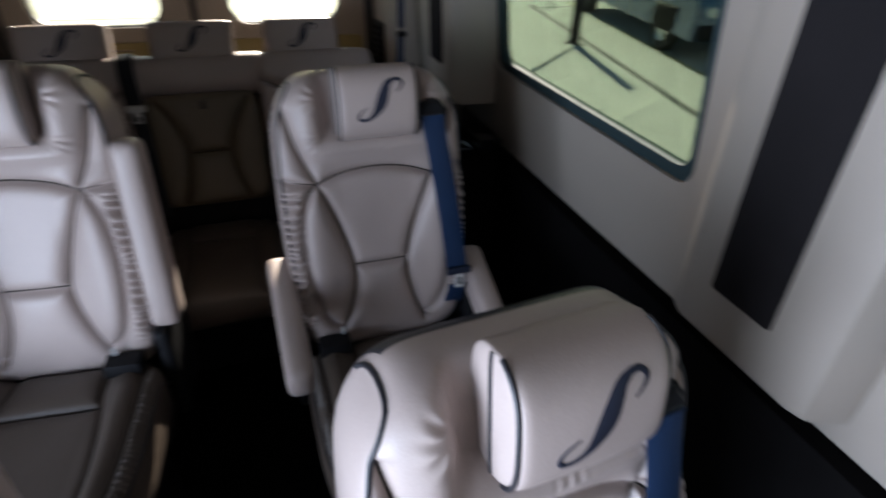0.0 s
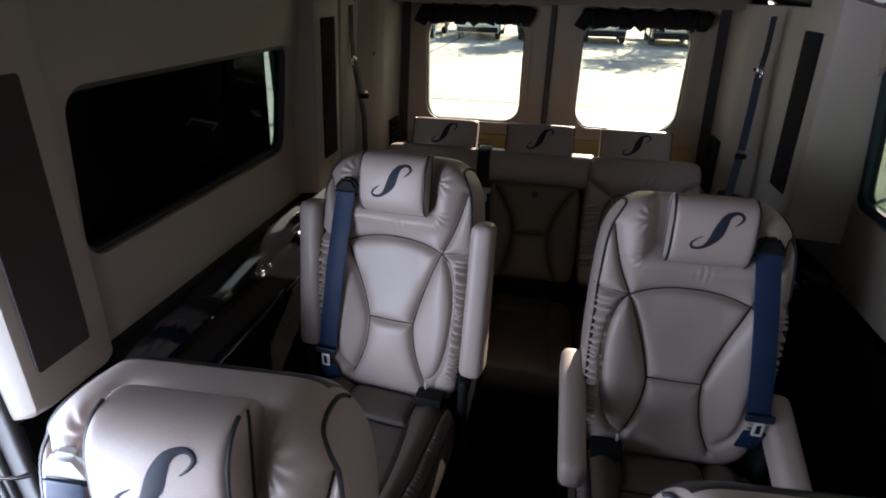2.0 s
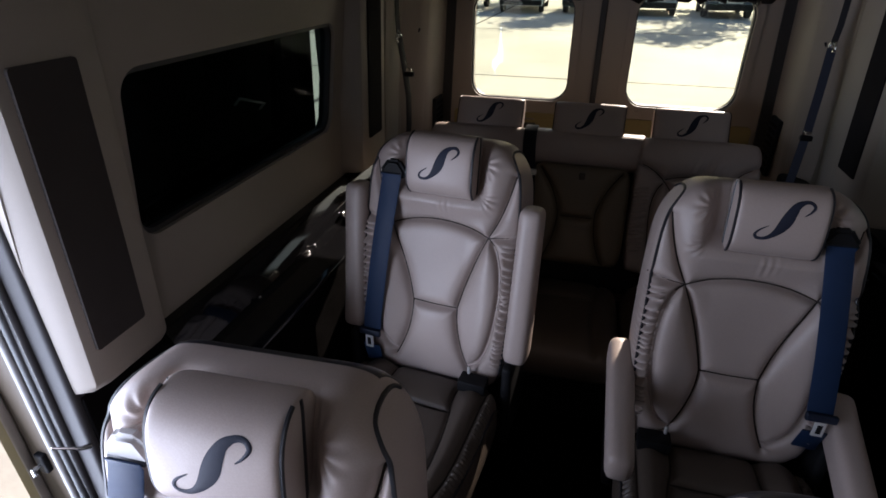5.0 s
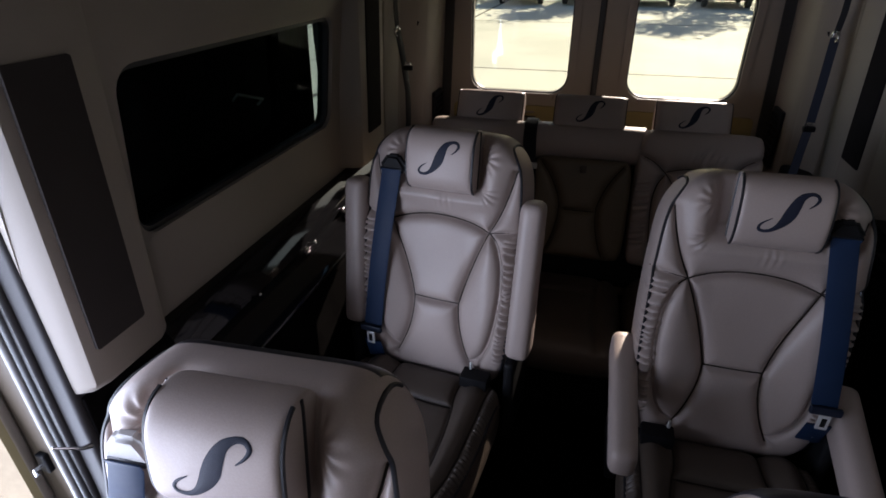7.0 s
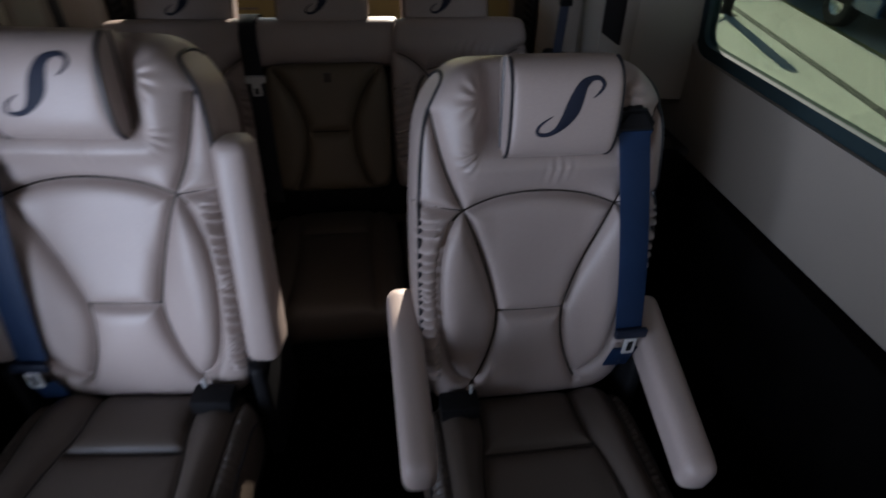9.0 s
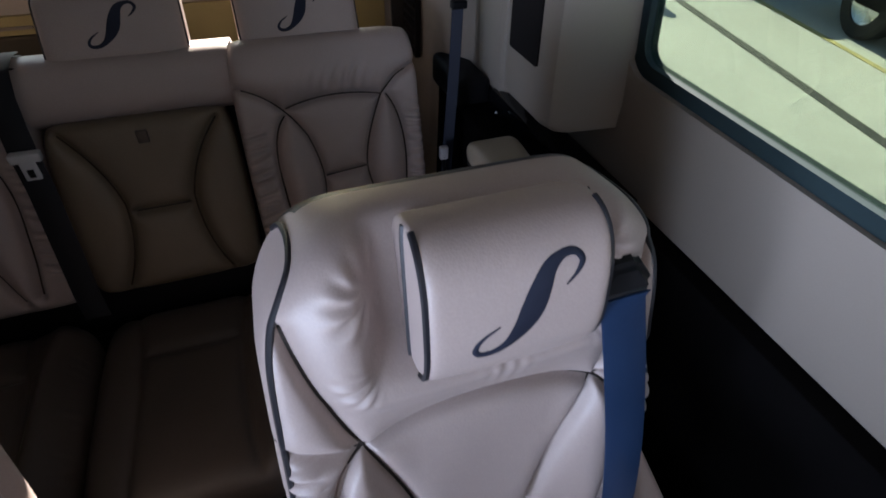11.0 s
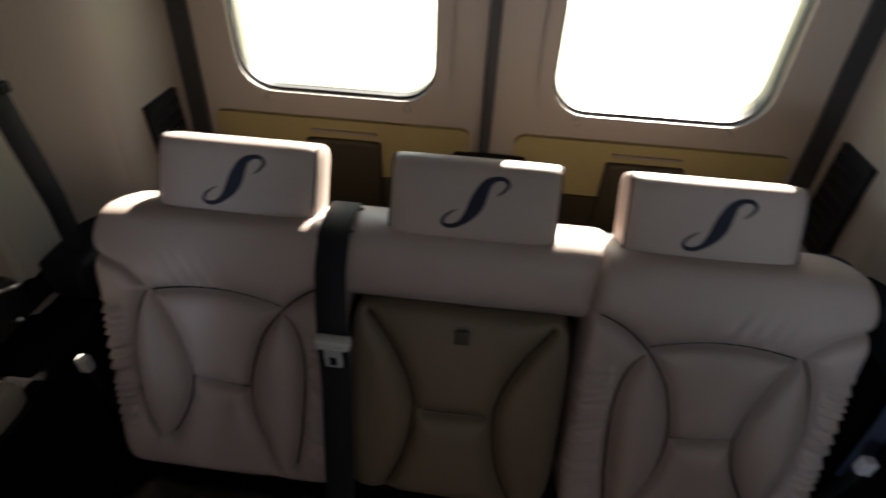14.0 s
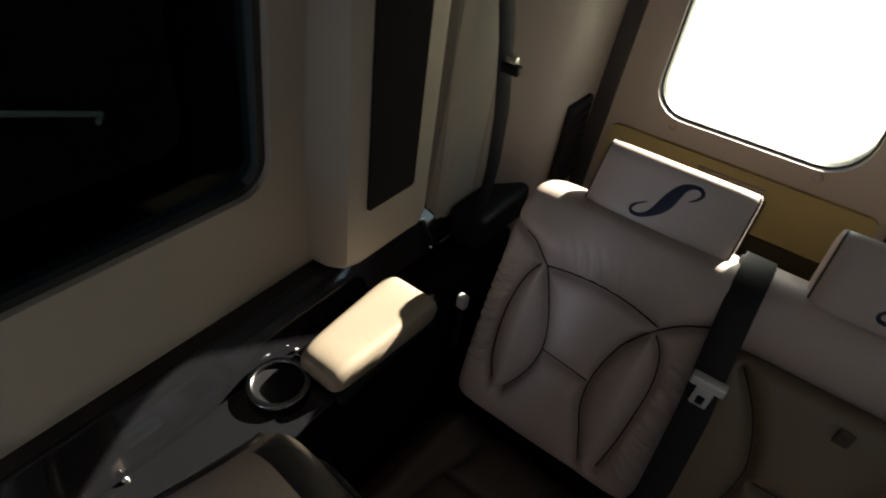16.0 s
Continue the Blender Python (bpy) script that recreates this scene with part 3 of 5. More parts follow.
for sx, nm in ((-1, "left"), (1, "right")):
    bm = rbox(0, 1, 0, 1, 0, 1, 0.0)
    for v in bm.verts:
        z = v.co.z * 1.6
        xi = 0.667 + 0.03 - max(0, z - 0.9) * 0.085 - min(z, .9) * 0.011
        v.co = Vector((sx * (xi + v.co.x * 0.16), REAR_Y - 0.012 + v.co.y * 0.05, z))
    tagged(part("seal_" + nm, bm, RUBBER), "black rubber seal round the rear doorway", "seal", kind="structure")
    # quarter trim between pillar and rear door
    bm = bmesh.new()
    prof = [(0.90, 2.88), (0.80, 2.905), (0.79, 2.93), (0.795, 3.06), (0.745, 3.12), (0.715, 3.16), (0.705, 3.20), (0.70, 3.30), (0.70, 3.435), (0.90, 3.435)]
    rows = []
    for z in (0.0, 0.9, 1.2, 1.56):
        rows.append([bm.verts.new((sx * (x - (max(0, z - 0.9) * 0.05 if x < 0.89 else 0)), y, z)) for x, y in prof])
    for a, b in zip(rows, rows[1:]):
        for k in range(len(prof)):
            j = (k + 1) % len(prof)
            bm.faces.new((a[k], a[j], b[j], b[k]))
    bm.faces.new(rows[0]); bm.faces.new(rows[-1][::-1])
    bmesh.ops.bevel(bm, geom=[e for e in bm.edges if abs((e.verts[0].co - e.verts[1].co).z) > 0.2], offset=0.012, segments=3, affect="EDGES")
    tagged(part("trim_quarter_" + nm, bm, TRIM), "beige moulded quarter trim beside the rear doors", "trim", kind="structure")
    vent = empty("air_vent", pose(sx * 0.688, 3.295, 0.945), "black louvred vent panel on the quarter trim", "vent", "rear vents")
    part("vent_frame", rbox(-0.008, 0.008, -0.055, 0.055, -0.11, 0.11, 0.004), BLACK_PLASTIC, vent)
    for k in range(8):
        part("slat", rbox(-0.011, 0.011, -0.046, 0.046, -0.098 + k * 0.025, -0.084 + k * 0.025, 0.002, 1), FABRIC, vent)
    # rolled shade over the rear glass
    xa, xb = ((-0.59, -0.10) if sx < 0 else (0.085, 0.59))
    shade = empty("window_shade", Matrix(), "black fabric shade rolled up above the rear glass", "shade", "rear shades")
    n = 28
    pts = [(xa + (xb - xa) * k / n, REAR_Y - 0.035, 1.492 - 0.014 * math.sin(k * 1.9) * (0.5 + 0.5 * math.sin(k * 0.7)) + 0.006 * math.sin(k * 3.1)) for k in range(n + 1)]
    part("rolled_cloth", tube(pts, lambda t: 0.034 + 0.005 * math.sin(t * 41), 12), FABRIC, shade)
    for k in (0.12, 0.88):
        xs = xa + (xb - xa) * k
        part("tie", tube([(xs + 0.002 * math.sin(a), REAR_Y - 0.035 + 0.041 * math.cos(a), 1.490 + 0.041 * math.sin(a)) for a in [i * math.pi / 8 for i in range(16)]], 0.004, 6, closed=True), BLACK_PLASTIC, shade)

# ---------------------------------------------------------------- captain's chairs
BACK_H, BACK_LEAN = 0.632, radians(9)
ARCH = bow((-0.129, 0.405), (0, 0.458), (0.129, 0.405))
WAIST = 0.200
BACK_SEAMS = [ARCH, [(-0.062, WAIST), (0.062, WAIST)]]
BOLSTER = {}
for k in (-1, 1):
    BOLSTER[k] = bow((k * 0.129, 0.405), (k * 0.176, 0.385), (k * 0.172, 0.24), 9) + bow((k * 0.171, 0.23), (k * 0.160, 0.05), (k * 0.100, 0.040), 8)
    BACK_SEAMS += [bow((k * 0.129, 0.405), (k * 0.165, 0.47), (k * 0.180, 0.56), 6),
                   bow((k * 0.129, 0.405), (k * 0.080, 0.29), (k * 0.062, WAIST), 6) + bow((k * 0.062, WAIST), (k * 0.060, 0.11), (k * 0.108, 0.02), 8),
                   BOLSTER[k], [(k * 0.129, 0.405), (k * 0.208, 0.418)]]


def back_extra(x, z):
    side = np.clip((np.abs(x) - 0.07) / 0.08, 0, 1)
    bol = 0.018 * side * side * (3 - 2 * side) * np.clip((0.46 - z) / 0.1, 0, 1) * np.clip(z / 0.1, 0, 1)
    lumbar = 0.008 * np.exp(-((z - 0.17) / 0.10) ** 2) * np.exp(-(x / 0.09) ** 2)
    step = lambda v: v * v * (3 - 2 * v)
    inside = step(np.clip((z - 0.495) / 0.040, 0, 1)) * step(np.clip((0.122 - np.abs(x)) / 0.034, 0, 1))
    off = np.hypot(np.maximum(np.abs(x) - 0.104, 0), np.maximum(0.508 - z, 0)) - np.clip(np.minimum(0.104 - np.abs(x), z - 0.508), 0, 1)
    collar = 0.014 * np.exp(-((off - 0.028) / 0.026) ** 2) * np.clip((z - 0.43) / 0.05, 0, 1)
    head = -0.030 * inside + collar
    pleat = 0.0014 * np.sin(x * 420) * np.exp(-((x - 0.015) / 0.022) ** 2) * np.exp(-((z - 0.475) / 0.022) ** 2)
    cx, cz = np.abs(x) - 0.100, 0.512 - z
    round_corner = np.arctan2(cz, cx)
    fan = 0.0038 * np.sin(round_corner * 17 + 9 * x) * np.exp(-((np.hypot(cx, cz) - 0.030) / 0.016) ** 2) * np.exp(-((round_corner - 0.45) / 0.55) ** 2)
    ux, uz = np.abs(x) - 0.104, z - 0.585
    fan = fan + 0.0030 * np.sin(np.arctan2(uz, ux) * 11 + 14 * x) * np.exp(-((np.hypot(ux, uz) - 0.026) / 0.014) ** 2) * (ux > -0.01)
    return bol + lumbar + head + pleat + fan + gathers(x, z, 0.168, 0.05, 0.41, 0.0115, 0.0170) + soft_noise(x, z, 0.0012)


def back_half(b):
    z = (b + 1) / 2
    return 0.200 + 0.014 * np.sin(np.clip(z, 0, 1) * math.pi) - 0.012 * np.clip((z - 0.85) / 0.15, 0, 1) ** 2


BACK = Pad(back_half, BACK_H + 0.04, 0.125, stitched(BACK_SEAMS, 0.0145, 0.012, back_extra), 150, 250, corner=0.14, sharp=6.5, lean=BACK_LEAN, origin=(0, 0.075, 0.56), cup=3.4, ends=(4.2, 2.4), rear=0.65, base=-0.04)
HEAD = Pad(lambda b: 0.083 + 0 * b, 0.150, 0.105, lambda x, z: 0.006 * (1 - (x / 0.1) ** 2) + soft_noise(x, z, 0.0005, 14), 60, 64, corner=0.02, sharp=10, lean=BACK_LEAN, origin=(0.008, 0.0845, 1.062), cup=7.0, ends=(1.5, 2.2))
CUSH_L = 0.52


def cush_half(z):
    """Half the cushion's width at z from its front edge: an egg shape, narrow in front."""
    f = np.clip((0.24 - z) / 0.24, 0, 1)
    return 0.214 * (1 - 0.30 * f ** 2.2)


def cush_band(z):
    return cush_half(z) - 0.040


CUSH_SEAMS = [[(-0.105, 0.37), (0.105, 0.37)]]
for k in (-1, 1):
    CUSH_SEAMS += [bow((k * 0.10, 0.52), (k * 0.085, 0.43), (k * 0.105, 0.37), 5) + bow((k * 0.105, 0.37), (k * 0.14, 0.20), (k * 0.105, 0.02), 8),
                   [(k * float(cush_band(z)), z) for z in (0.02, 0.06, 0.10, 0.16, 0.22, 0.30, 0.38, 0.46, 0.50)]]


def cush_extra(x, z):
    side = np.clip((np.abs(x) - 0.09) / 0.06, 0, 1)
    edge = np.clip((np.abs(x) - cush_band(z)) / 0.010, 0, 1) * np.clip((z - 0.03) / 0.03, 0, 1) * np.clip((0.49 - z) / 0.03, 0, 1)
    ruche = 0.0085 * edge * np.sin(z / 0.0125 * 2 * np.pi + 1.6 * np.sin(z * 43 + 1.3) + np.abs(x) * 70)
    return 0.020 * side * side * (3 - 2 * side) + ruche + soft_noise(x, z, 0.0014)


CUSHION = Pad(lambda b: cush_half((b + 1) / 2 * CUSH_L), CUSH_L, 0.15, stitched(CUSH_SEAMS, 0.011, 0.015, cush_extra), 110, 150, corner=0.16, sharp=4.0, lean=radians(90.5), origin=(0, -0.49, 0.496))
MESHES = {}


def cached(key, make):
    if key not in MESHES:
        MESHES[key] = make()
    return MESHES[key]


def armrest_mesh(length):
    def make():
        bm = rbox(-0.031, 0.031, -length, 0.0, -0.085, 0.0, 0.026, 4)
        for v in bm.verts:
            t = -v.co.y / length
            v.co.z += 0.006 * math.sin(t * math.pi) - (0.012 * t if v.co.z > -0.05 else 0)
            v.co.x *= 1 - 0.10 * t
        return mesh_of("armrest", bm)
    return cached(("arm", length), make)


def belt_guide_mesh():
    """A six-sided moulded shell, wider than the belt that leaves its slot."""
    bm = bmesh.new()
    outline = [(-0.032, -0.020), (0.032, -0.020), (0.043, -0.004), (0.018, 0.030), (-0.018, 0.030), (-0.043, -0.004)]
    front = [bm.verts.new((x * 0.80, -0.007, z * 0.80)) for x, z in outline]
    rear = [bm.verts.new((x, 0.012, z)) for x, z in outline]
    bm.faces.new(front)
    bm.faces.new(rear[::-1])
    for i in range(6):
        bm.faces.new((front[i], rear[i], rear[(i + 1) % 6], front[(i + 1) % 6]))
    bmesh.ops.recalc_face_normals(bm, faces=bm.faces)
    bmesh.ops.bevel(bm, geom=list(bm.edges), offset=0.006, segments=3, affect="EDGES", clamp_overlap=True)
    return mesh_of("belt_guide", bm)


def captain_chair(m, side, arms, guide_mat, label, guide=0.128, lift=0.0, tongue=(0.165, 0.105)):
    """A leather captain's chair facing -y. side: where its shoulder belt comes out. arms: 'up', 'down' or ''."""
    c = empty("captain_chair", m, label, "chair", "captain's chairs")
    fz = m.translation.z
    back = link("backrest", cached("back", lambda: BACK.mesh("backrest")), LEATHER, c)
    for k in (-1, 1):
        bm = tube(eased(BACK.edge(k * 0.945, -0.9, 0.9995, 0.03), 3), 0.0036, 7)
        part("piping", bm, PIPING, back, "black edge piping")
        link("piping", cached(("bolster", k), lambda k=k: mesh_of("piping", tube(piping_path(BACK, BOLSTER[k][2:], 0.0015), 0.0030, 6))), LEATHER, back, "leather piping round the bolster")
    link("stitching", cached("back_thread", lambda: mesh_of("stitching", stitch_lines(BACK, BACK_SEAMS))), SEAM_SHADE, back, "seam thread, darkened for the crease's shade")
    # Cover added at the rear, so less sun bounces onto the bench
    cover = link("added_back_cover", cached("added_back_cover", lambda: mesh_of("added_back_cover", BACK.shell(0.90, -0.95, 0.9995, 0.003), angle=80)), LEATHER_COVER_SHADE, c, "added rear cover with shade in its black-violet colour")
    link("piping", cached("cover_piping", lambda: mesh_of("piping", tube(eased(BACK.rear_line(0.70, -0.7, 0.86, 0.006), 5), 0.0036, 7))), PIPING, cover, "black piping on the added rear cover")
    head = link("headrest", cached("head", lambda: HEAD.mesh("headrest")), LEATHER, c)
    head.matrix_basis = Matrix.Translation((0, -0.12 * lift, lift))
    for k in (-1, 1):
        part("piping", tube(HEAD.edge(k * 0.975, -0.97, 0.985), 0.0032, 6), PIPING, head, "black edge piping")
        part("piping", tube(HEAD.edge(k * 1.0, -0.97, 0.985), 0.0026, 6), PIPING, head, "black edge piping")
    emblem(HEAD, 0.002, 0.085, 0.096, 0.080, head)
    cush = link("seat_cushion", cached("cush", lambda: CUSHION.mesh("seat_cushion")), LEATHER_SHADED, c)
    rim = [(k * float(cush_half(z)) * 0.955, z) for k, zs in ((-1, (0.48, 0.40, 0.32, 0.24, 0.16, 0.10, 0.05, 0.022)), (1, (0.022, 0.05, 0.10, 0.16, 0.24, 0.32, 0.40, 0.48))) for z in zs]
    link("piping", cached("cush_piping", lambda: mesh_of("piping", tube(piping_path(CUSHION, rim, 0.001), 0.0034, 6))), PIPING, cush, "black edge piping")
    link("stitching", cached("cush_thread", lambda: mesh_of("stitching", stitch_lines(CUSHION, CUSH_SEAMS))), SEAM_SHADE, cush, "seam thread, darkened for the crease's shade")
    part("seat_pan", rbox(-0.185, 0.185, -0.40, 0.06, 0.34, 0.42, 0.03), BLACK_PLASTIC, c)
    part("pedestal", rbox(-0.15, 0.15, -0.36, 0.0, 0.02 - fz, 0.345, 0.02), BLACK_PLASTIC, c)
    part("floor_plate", rbox(-0.19, 0.19, -0.42, 0.06, -fz, 0.022 - fz, 0.006), BLACK_PLASTIC, c)
    # Hinge covers made tall and deep, to block a sun beam on the cushion
    part("hinge_cover", rbox(-0.232, -0.205, -0.02, 0.16, 0.40, 0.66, 0.012), BLACK_PLASTIC, c)
    part("hinge_cover", rbox(0.205, 0.232, -0.02, 0.16, 0.40, 0.66, 0.012), BLACK_PLASTIC, c)
    for k in (-1, 1):
        if arms == "up":
            a = link("armrest", armrest_mesh(0.41), LEATHER, c)
            a.matrix_basis = pose(k * 0.230, 0.075, 0.650, -99, 0, 0)
        elif arms == "down":
            a = link("armrest", armrest_mesh(0.36), LEATHER, c)
            a.matrix_basis = pose(-0.229, 0.125, 0.776, 7, 0, 0) if k < 0 else pose(0.245, 0.09, 0.745, 7, 0, -6)
    # shoulder belt: guide, webbing, tongue, buckles
    gx = side * guide
    g = link("belt_guide", cached(("guide", guide_mat.name), belt_guide_mesh), guide_mat, c, "moulded belt guide")
    part("guide_slot", rbox(-0.027, 0.027, -0.0085, -0.004, -0.014, -0.004, 0.002, 1), PIPING, g)
    p = BACK.on(gx, 0.545, 0.001)
    tx, tz = tongue
    g.matrix_basis = pose(p.x, p.y, p.z, -9, 0, 0)
    b0, b1 = BACK.on(gx, 0.53, 0.009), BACK.on(side * tx, tz + 0.01, 0.012)
    pts = [BACK.on(gx + side * 0.003, 0.538, 0.011)] + [b0.lerp(b1, t) + Vector((0, -0.012 * math.sin(t * math.pi), 0)) for t in [i / 12 for i in range(13)]]
    belt = part("shoulder_belt", strap(pts, 0.051, 0.0022, (1, 0, 0)), BELT_BLUE, c, "navy woven belt")
    e = b1 + Vector((0, -0.004, -0.008))
    part("tongue", rbox(e.x - 0.0115, e.x + 0.0115, e.y - 0.010, e.y - 0.006, e.z - 0.024, e.z + 0.014, 0.002), SATIN_STEEL, belt, "steel belt tongue")
    part("tongue_slot", rbox(e.x - 0.005, e.x + 0.005, e.y - 0.0115, e.y - 0.009, e.z - 0.016, e.z + 0.008, 0.001, 1), BLACK_PLASTIC, belt)
    part("tongue_grip", rbox(e.x - 0.031, e.x + 0.031, e.y - 0.008, e.y + 0.004, e.z + 0.012, e.z + 0.032, 0.005), NAVY_PLASTIC, belt)
    lap = [Vector((e.x, e.y, e.z - 0.02)), Vector((e.x - side * 0.005, e.y + 0.01, e.z - 0.075)), Vector((e.x + side * 0.02, e.y + 0.05, e.z - 0.12))]
    part("lap_belt", strap(lap, 0.05, 0.004, (1, 0, 0)), BELT_BLUE, c)
    bx = -side * 0.135
    part("buckle", rbox(bx - 0.037, bx + 0.037, -0.050, -0.005, 0.578, 0.612, 0.006, 2), BLACK_PLASTIC, c, "black belt buckle")
    part("zip_pull", rbox(bx + side * 0.020, bx + side * 0.020 + 0.007, -0.018, -0.010, 0.612, 0.635, 0.002, 1), SATIN_STEEL, c)
    return c


captain_chair(pose(-0.352, 2.030, 0.027, 0, 0, -6), -1, "up", BLACK_PLASTIC, "taupe leather captain's chair with armrests folded up", guide=0.122, tongue=(0.168, 0.072))
captain_chair(pose(0.363, 1.968, 0.0), 1, "down", BLACK_PLASTIC, "taupe leather captain's chair with armrests lowered", tongue=(0.180, 0.140))
captain_chair(pose(-0.362, 1.200, -0.034, 0, 0, 3), -1, "", GREY_PLASTIC, "taupe leather captain's chair beside the open side door")
captain_chair(pose(0.368, 1.172, -0.060, 0, 0, 4), 1, "", BLACK_PLASTIC, "taupe leather captain's chair without armrests", lift=0.025)

# ---------------------------------------------------------------- rear bench
BL = radians(20)
SIDE_SEAMS = [bow((-0.10, 0.30), (0.0, 0.332), (0.114, 0.307)), [(0.114, 0.307), (0.150, 0.345), (0.20, 0.368)],
              bow((-0.205, 0.355), (-0.115, 0.335), (-0.062, 0.235), 8) + bow((-0.062, 0.235), (-0.020, 0.120), (-0.062, 0.045), 8) + [(-0.085, -0.020)],
              bow((0.114, 0.307), (0.05, 0.18), (0.065, 0.12), 8) + bow((0.065, 0.12), (0.07, 0.08), (0.103, 0.03), 5),
              [(-0.036, 0.140), (0.060, 0.148)],
              bow((0.126, 0.305), (0.166, 0.25), (0.156, 0.13), 7) + [(0.150, 0.08), (0.132, 0.035)],
              bow((-0.105, 0.285), (-0.142, 0.25), (-0.136, 0.15), 6) + [(-0.130, 0.06), (-0.120, -0.01)]]


def bench_extra(flip):
    def f(x, z):
        x = x * flip
        bol = 0.016 * np.exp(-((x - 0.115) / 0.035) ** 2) * np.exp(-((z - 0.17) / 0.11) ** 2) + 0.014 * np.exp(-((x + 0.10) / 0.035) ** 2) * np.exp(-((z - 0.15) / 0.12) ** 2)
        top = 0.014 * np.exp(-((z - 0.385) / 0.05) ** 2)
        fan = 0.0042 * np.sin((x * 0.8 - z * 0.35) * 330 + np.sin(z * 70)) * np.exp(-((x - 0.03) / 0.05) ** 2) * np.exp(-((z - 0.37) / 0.028) ** 2)
        return bol + top + fan + gathers(x, z, 0.158, 0.05, 0.32, 0.0050, 0.019) * (x > 0) + gathers(x, z, 0.146, 0.02, 0.30, 0.0060, 0.021) * (x < 0) + soft_noise(x, z, 0.0014, 8)
    return f


mirror = lambda lines: [[(-x, z) for x, z in l] for l in lines]
bench = empty("bench_seat", Matrix(), "three-seat taupe leather rear bench with pale headrests", "bench")
BY, BZ = 2.841, 0.584
raised = lambda lines, up: [[(x, z + up) for x, z in l] for l in lines]
SIDE_SEAMS = raised(SIDE_SEAMS, 0.020)
half = lambda w: (lambda b: w + 0.006 * np.cos(b * 1.4))
for cx, flip in ((0.370, 1), (-0.410, -1)):
    pad = Pad(half(0.198), 0.500, 0.125, stitched(SIDE_SEAMS if flip > 0 else mirror(SIDE_SEAMS), 0.0185, 0.016, bench_extra(flip)), 140, 170, corner=0.05, sharp=13.0, lean=BL, origin=(cx, BY, BZ), cup=5.0, ends=(7.0, 3.4), base=-0.032)
    sb = link("seat_back", pad.mesh("seat_back"), LEATHER, bench)
    part("stitching", stitch_lines(pad, SIDE_SEAMS if flip > 0 else mirror(SIDE_SEAMS), 0.0019), SEAM_SHADE, sb, "seam thread, darkened for the crease's shade")
MID_SEAMS = [[(-0.05, 0.150), (0.055, 0.150)]]
for k in (-1, 1):
    MID_SEAMS += [bow((k * 0.148, 0.322), (k * 0.085, 0.25), (k * 0.068, 0.165), 8) + bow((k * 0.068, 0.165), (k * 0.066, 0.07), (k * 0.108, -0.015), 7)]
pad = Pad(half(0.177), 0.376, 0.12, stitched(MID_SEAMS, 0.015, 0.015, lambda x, z: soft_noise(x, z, 0.0012, 9)), 120, 130, corner=0.07, sharp=7, lean=BL, origin=(-0.022, BY + 0.004, BZ + 0.000), cup=3.8, base=-0.030)
panel = link("folding_panel", pad.mesh("folding_panel"), LEATHER_PANEL_SHADE, bench, "fold-down centre panel, darkened for shade")
part("stitching", stitch_lines(pad, MID_SEAMS, 0.0019), SEAM_SHADE, panel, "seam thread, darkened for the crease's shade")
p = pad.on(0.005, 0.305, 0.004)
part("pull_tab", rbox(p.x - 0.011, p.x + 0.011, p.y - 0.003, p.y + 0.004, p.z - 0.016, p.z + 0.012, 0.003), LEATHER_SHADED, panel)
band = Pad(half(0.212), 0.140, 0.125, lambda x, z: 0.010 + 0.010 * np.exp(-((z - 0.075) / 0.05) ** 2) + soft_noise(x, z, 0.001, 9), 64, 40, corner=0.01, sharp=14, lean=BL, origin=(-0.022, BY + 0.1310, BZ + 0.3080), cup=6.0, ends=(1.8, 2.2))
link("centre_band", band.mesh("centre_band"), LEATHER, bench)
for cx, flip in ((0.385, 1), (-0.428, -1)):
    seams = [bow((k * 0.075, 0.53), (k * 0.075, 0.42), (k * 0.10, 0.38), 5) + bow((k * 0.10, 0.38), (k * 0.13, 0.25), (k * 0.125, 0.02), 8) for k in (-1, 1)] + [[(-0.10, 0.38), (0.10, 0.38)]]
    pad = Pad(half(0.208), 0.54, 0.14, stitched(seams, 0.010, 0.016, lambda x, z: 0.024 * np.clip((np.abs(x) - 0.09) / 0.05, 0, 1) ** 2 * np.clip((0.205 - np.abs(x)) / 0.05, 0, 1) + gathers(x, z, 0.175, 0.05, 0.5, 0.004, 0.014) + soft_noise(x, z, 0.0014)), 70, 80, corner=0.12, sharp=4.0, lean=radians(95), origin=(cx, 2.255, 0.495))
    link("seat_cushion", pad.mesh("seat_cushion"), LEATHER_SHADED, bench)
seams = [bow((k * 0.12, 0.53), (k * 0.085, 0.30), (k * 0.11, 0.02), 9) for k in (-1, 1)] + [[(-0.09, 0.36), (0.09, 0.36)]]
pad = Pad(half(0.185), 0.53, 0.13, stitched(seams, 0.009, 0.015, lambda x, z: soft_noise(x, z, 0.0014)), 60, 70, corner=0.10, sharp=4.0, lean=radians(95), origin=(-0.023, 2.265, 0.49))
link("seat_cushion", pad.mesh("seat_cushion"), LEATHER_SHADED, bench)
part("bench_frame", rbox(-0.60, 0.60, 2.36, 2.86, 0.20, 0.40, 0.02), BLACK_PLASTIC, bench)
part("back_shell", rbox(-0.60, 0.60, -0.03, 0.03, -0.16, 0.43, 0.02, m=pose(0, 2.915, 0.58, -20, 0, 0)), BLACK_PLASTIC, bench)
for x in (-0.52, 0.52):
    for y in (2.40, 2.80):
        part("leg", rbox(x - 0.03, x + 0.03, y - 0.03, y + 0.03, 0.0, 0.21, 0.006), BLACK_PLASTIC, bench)
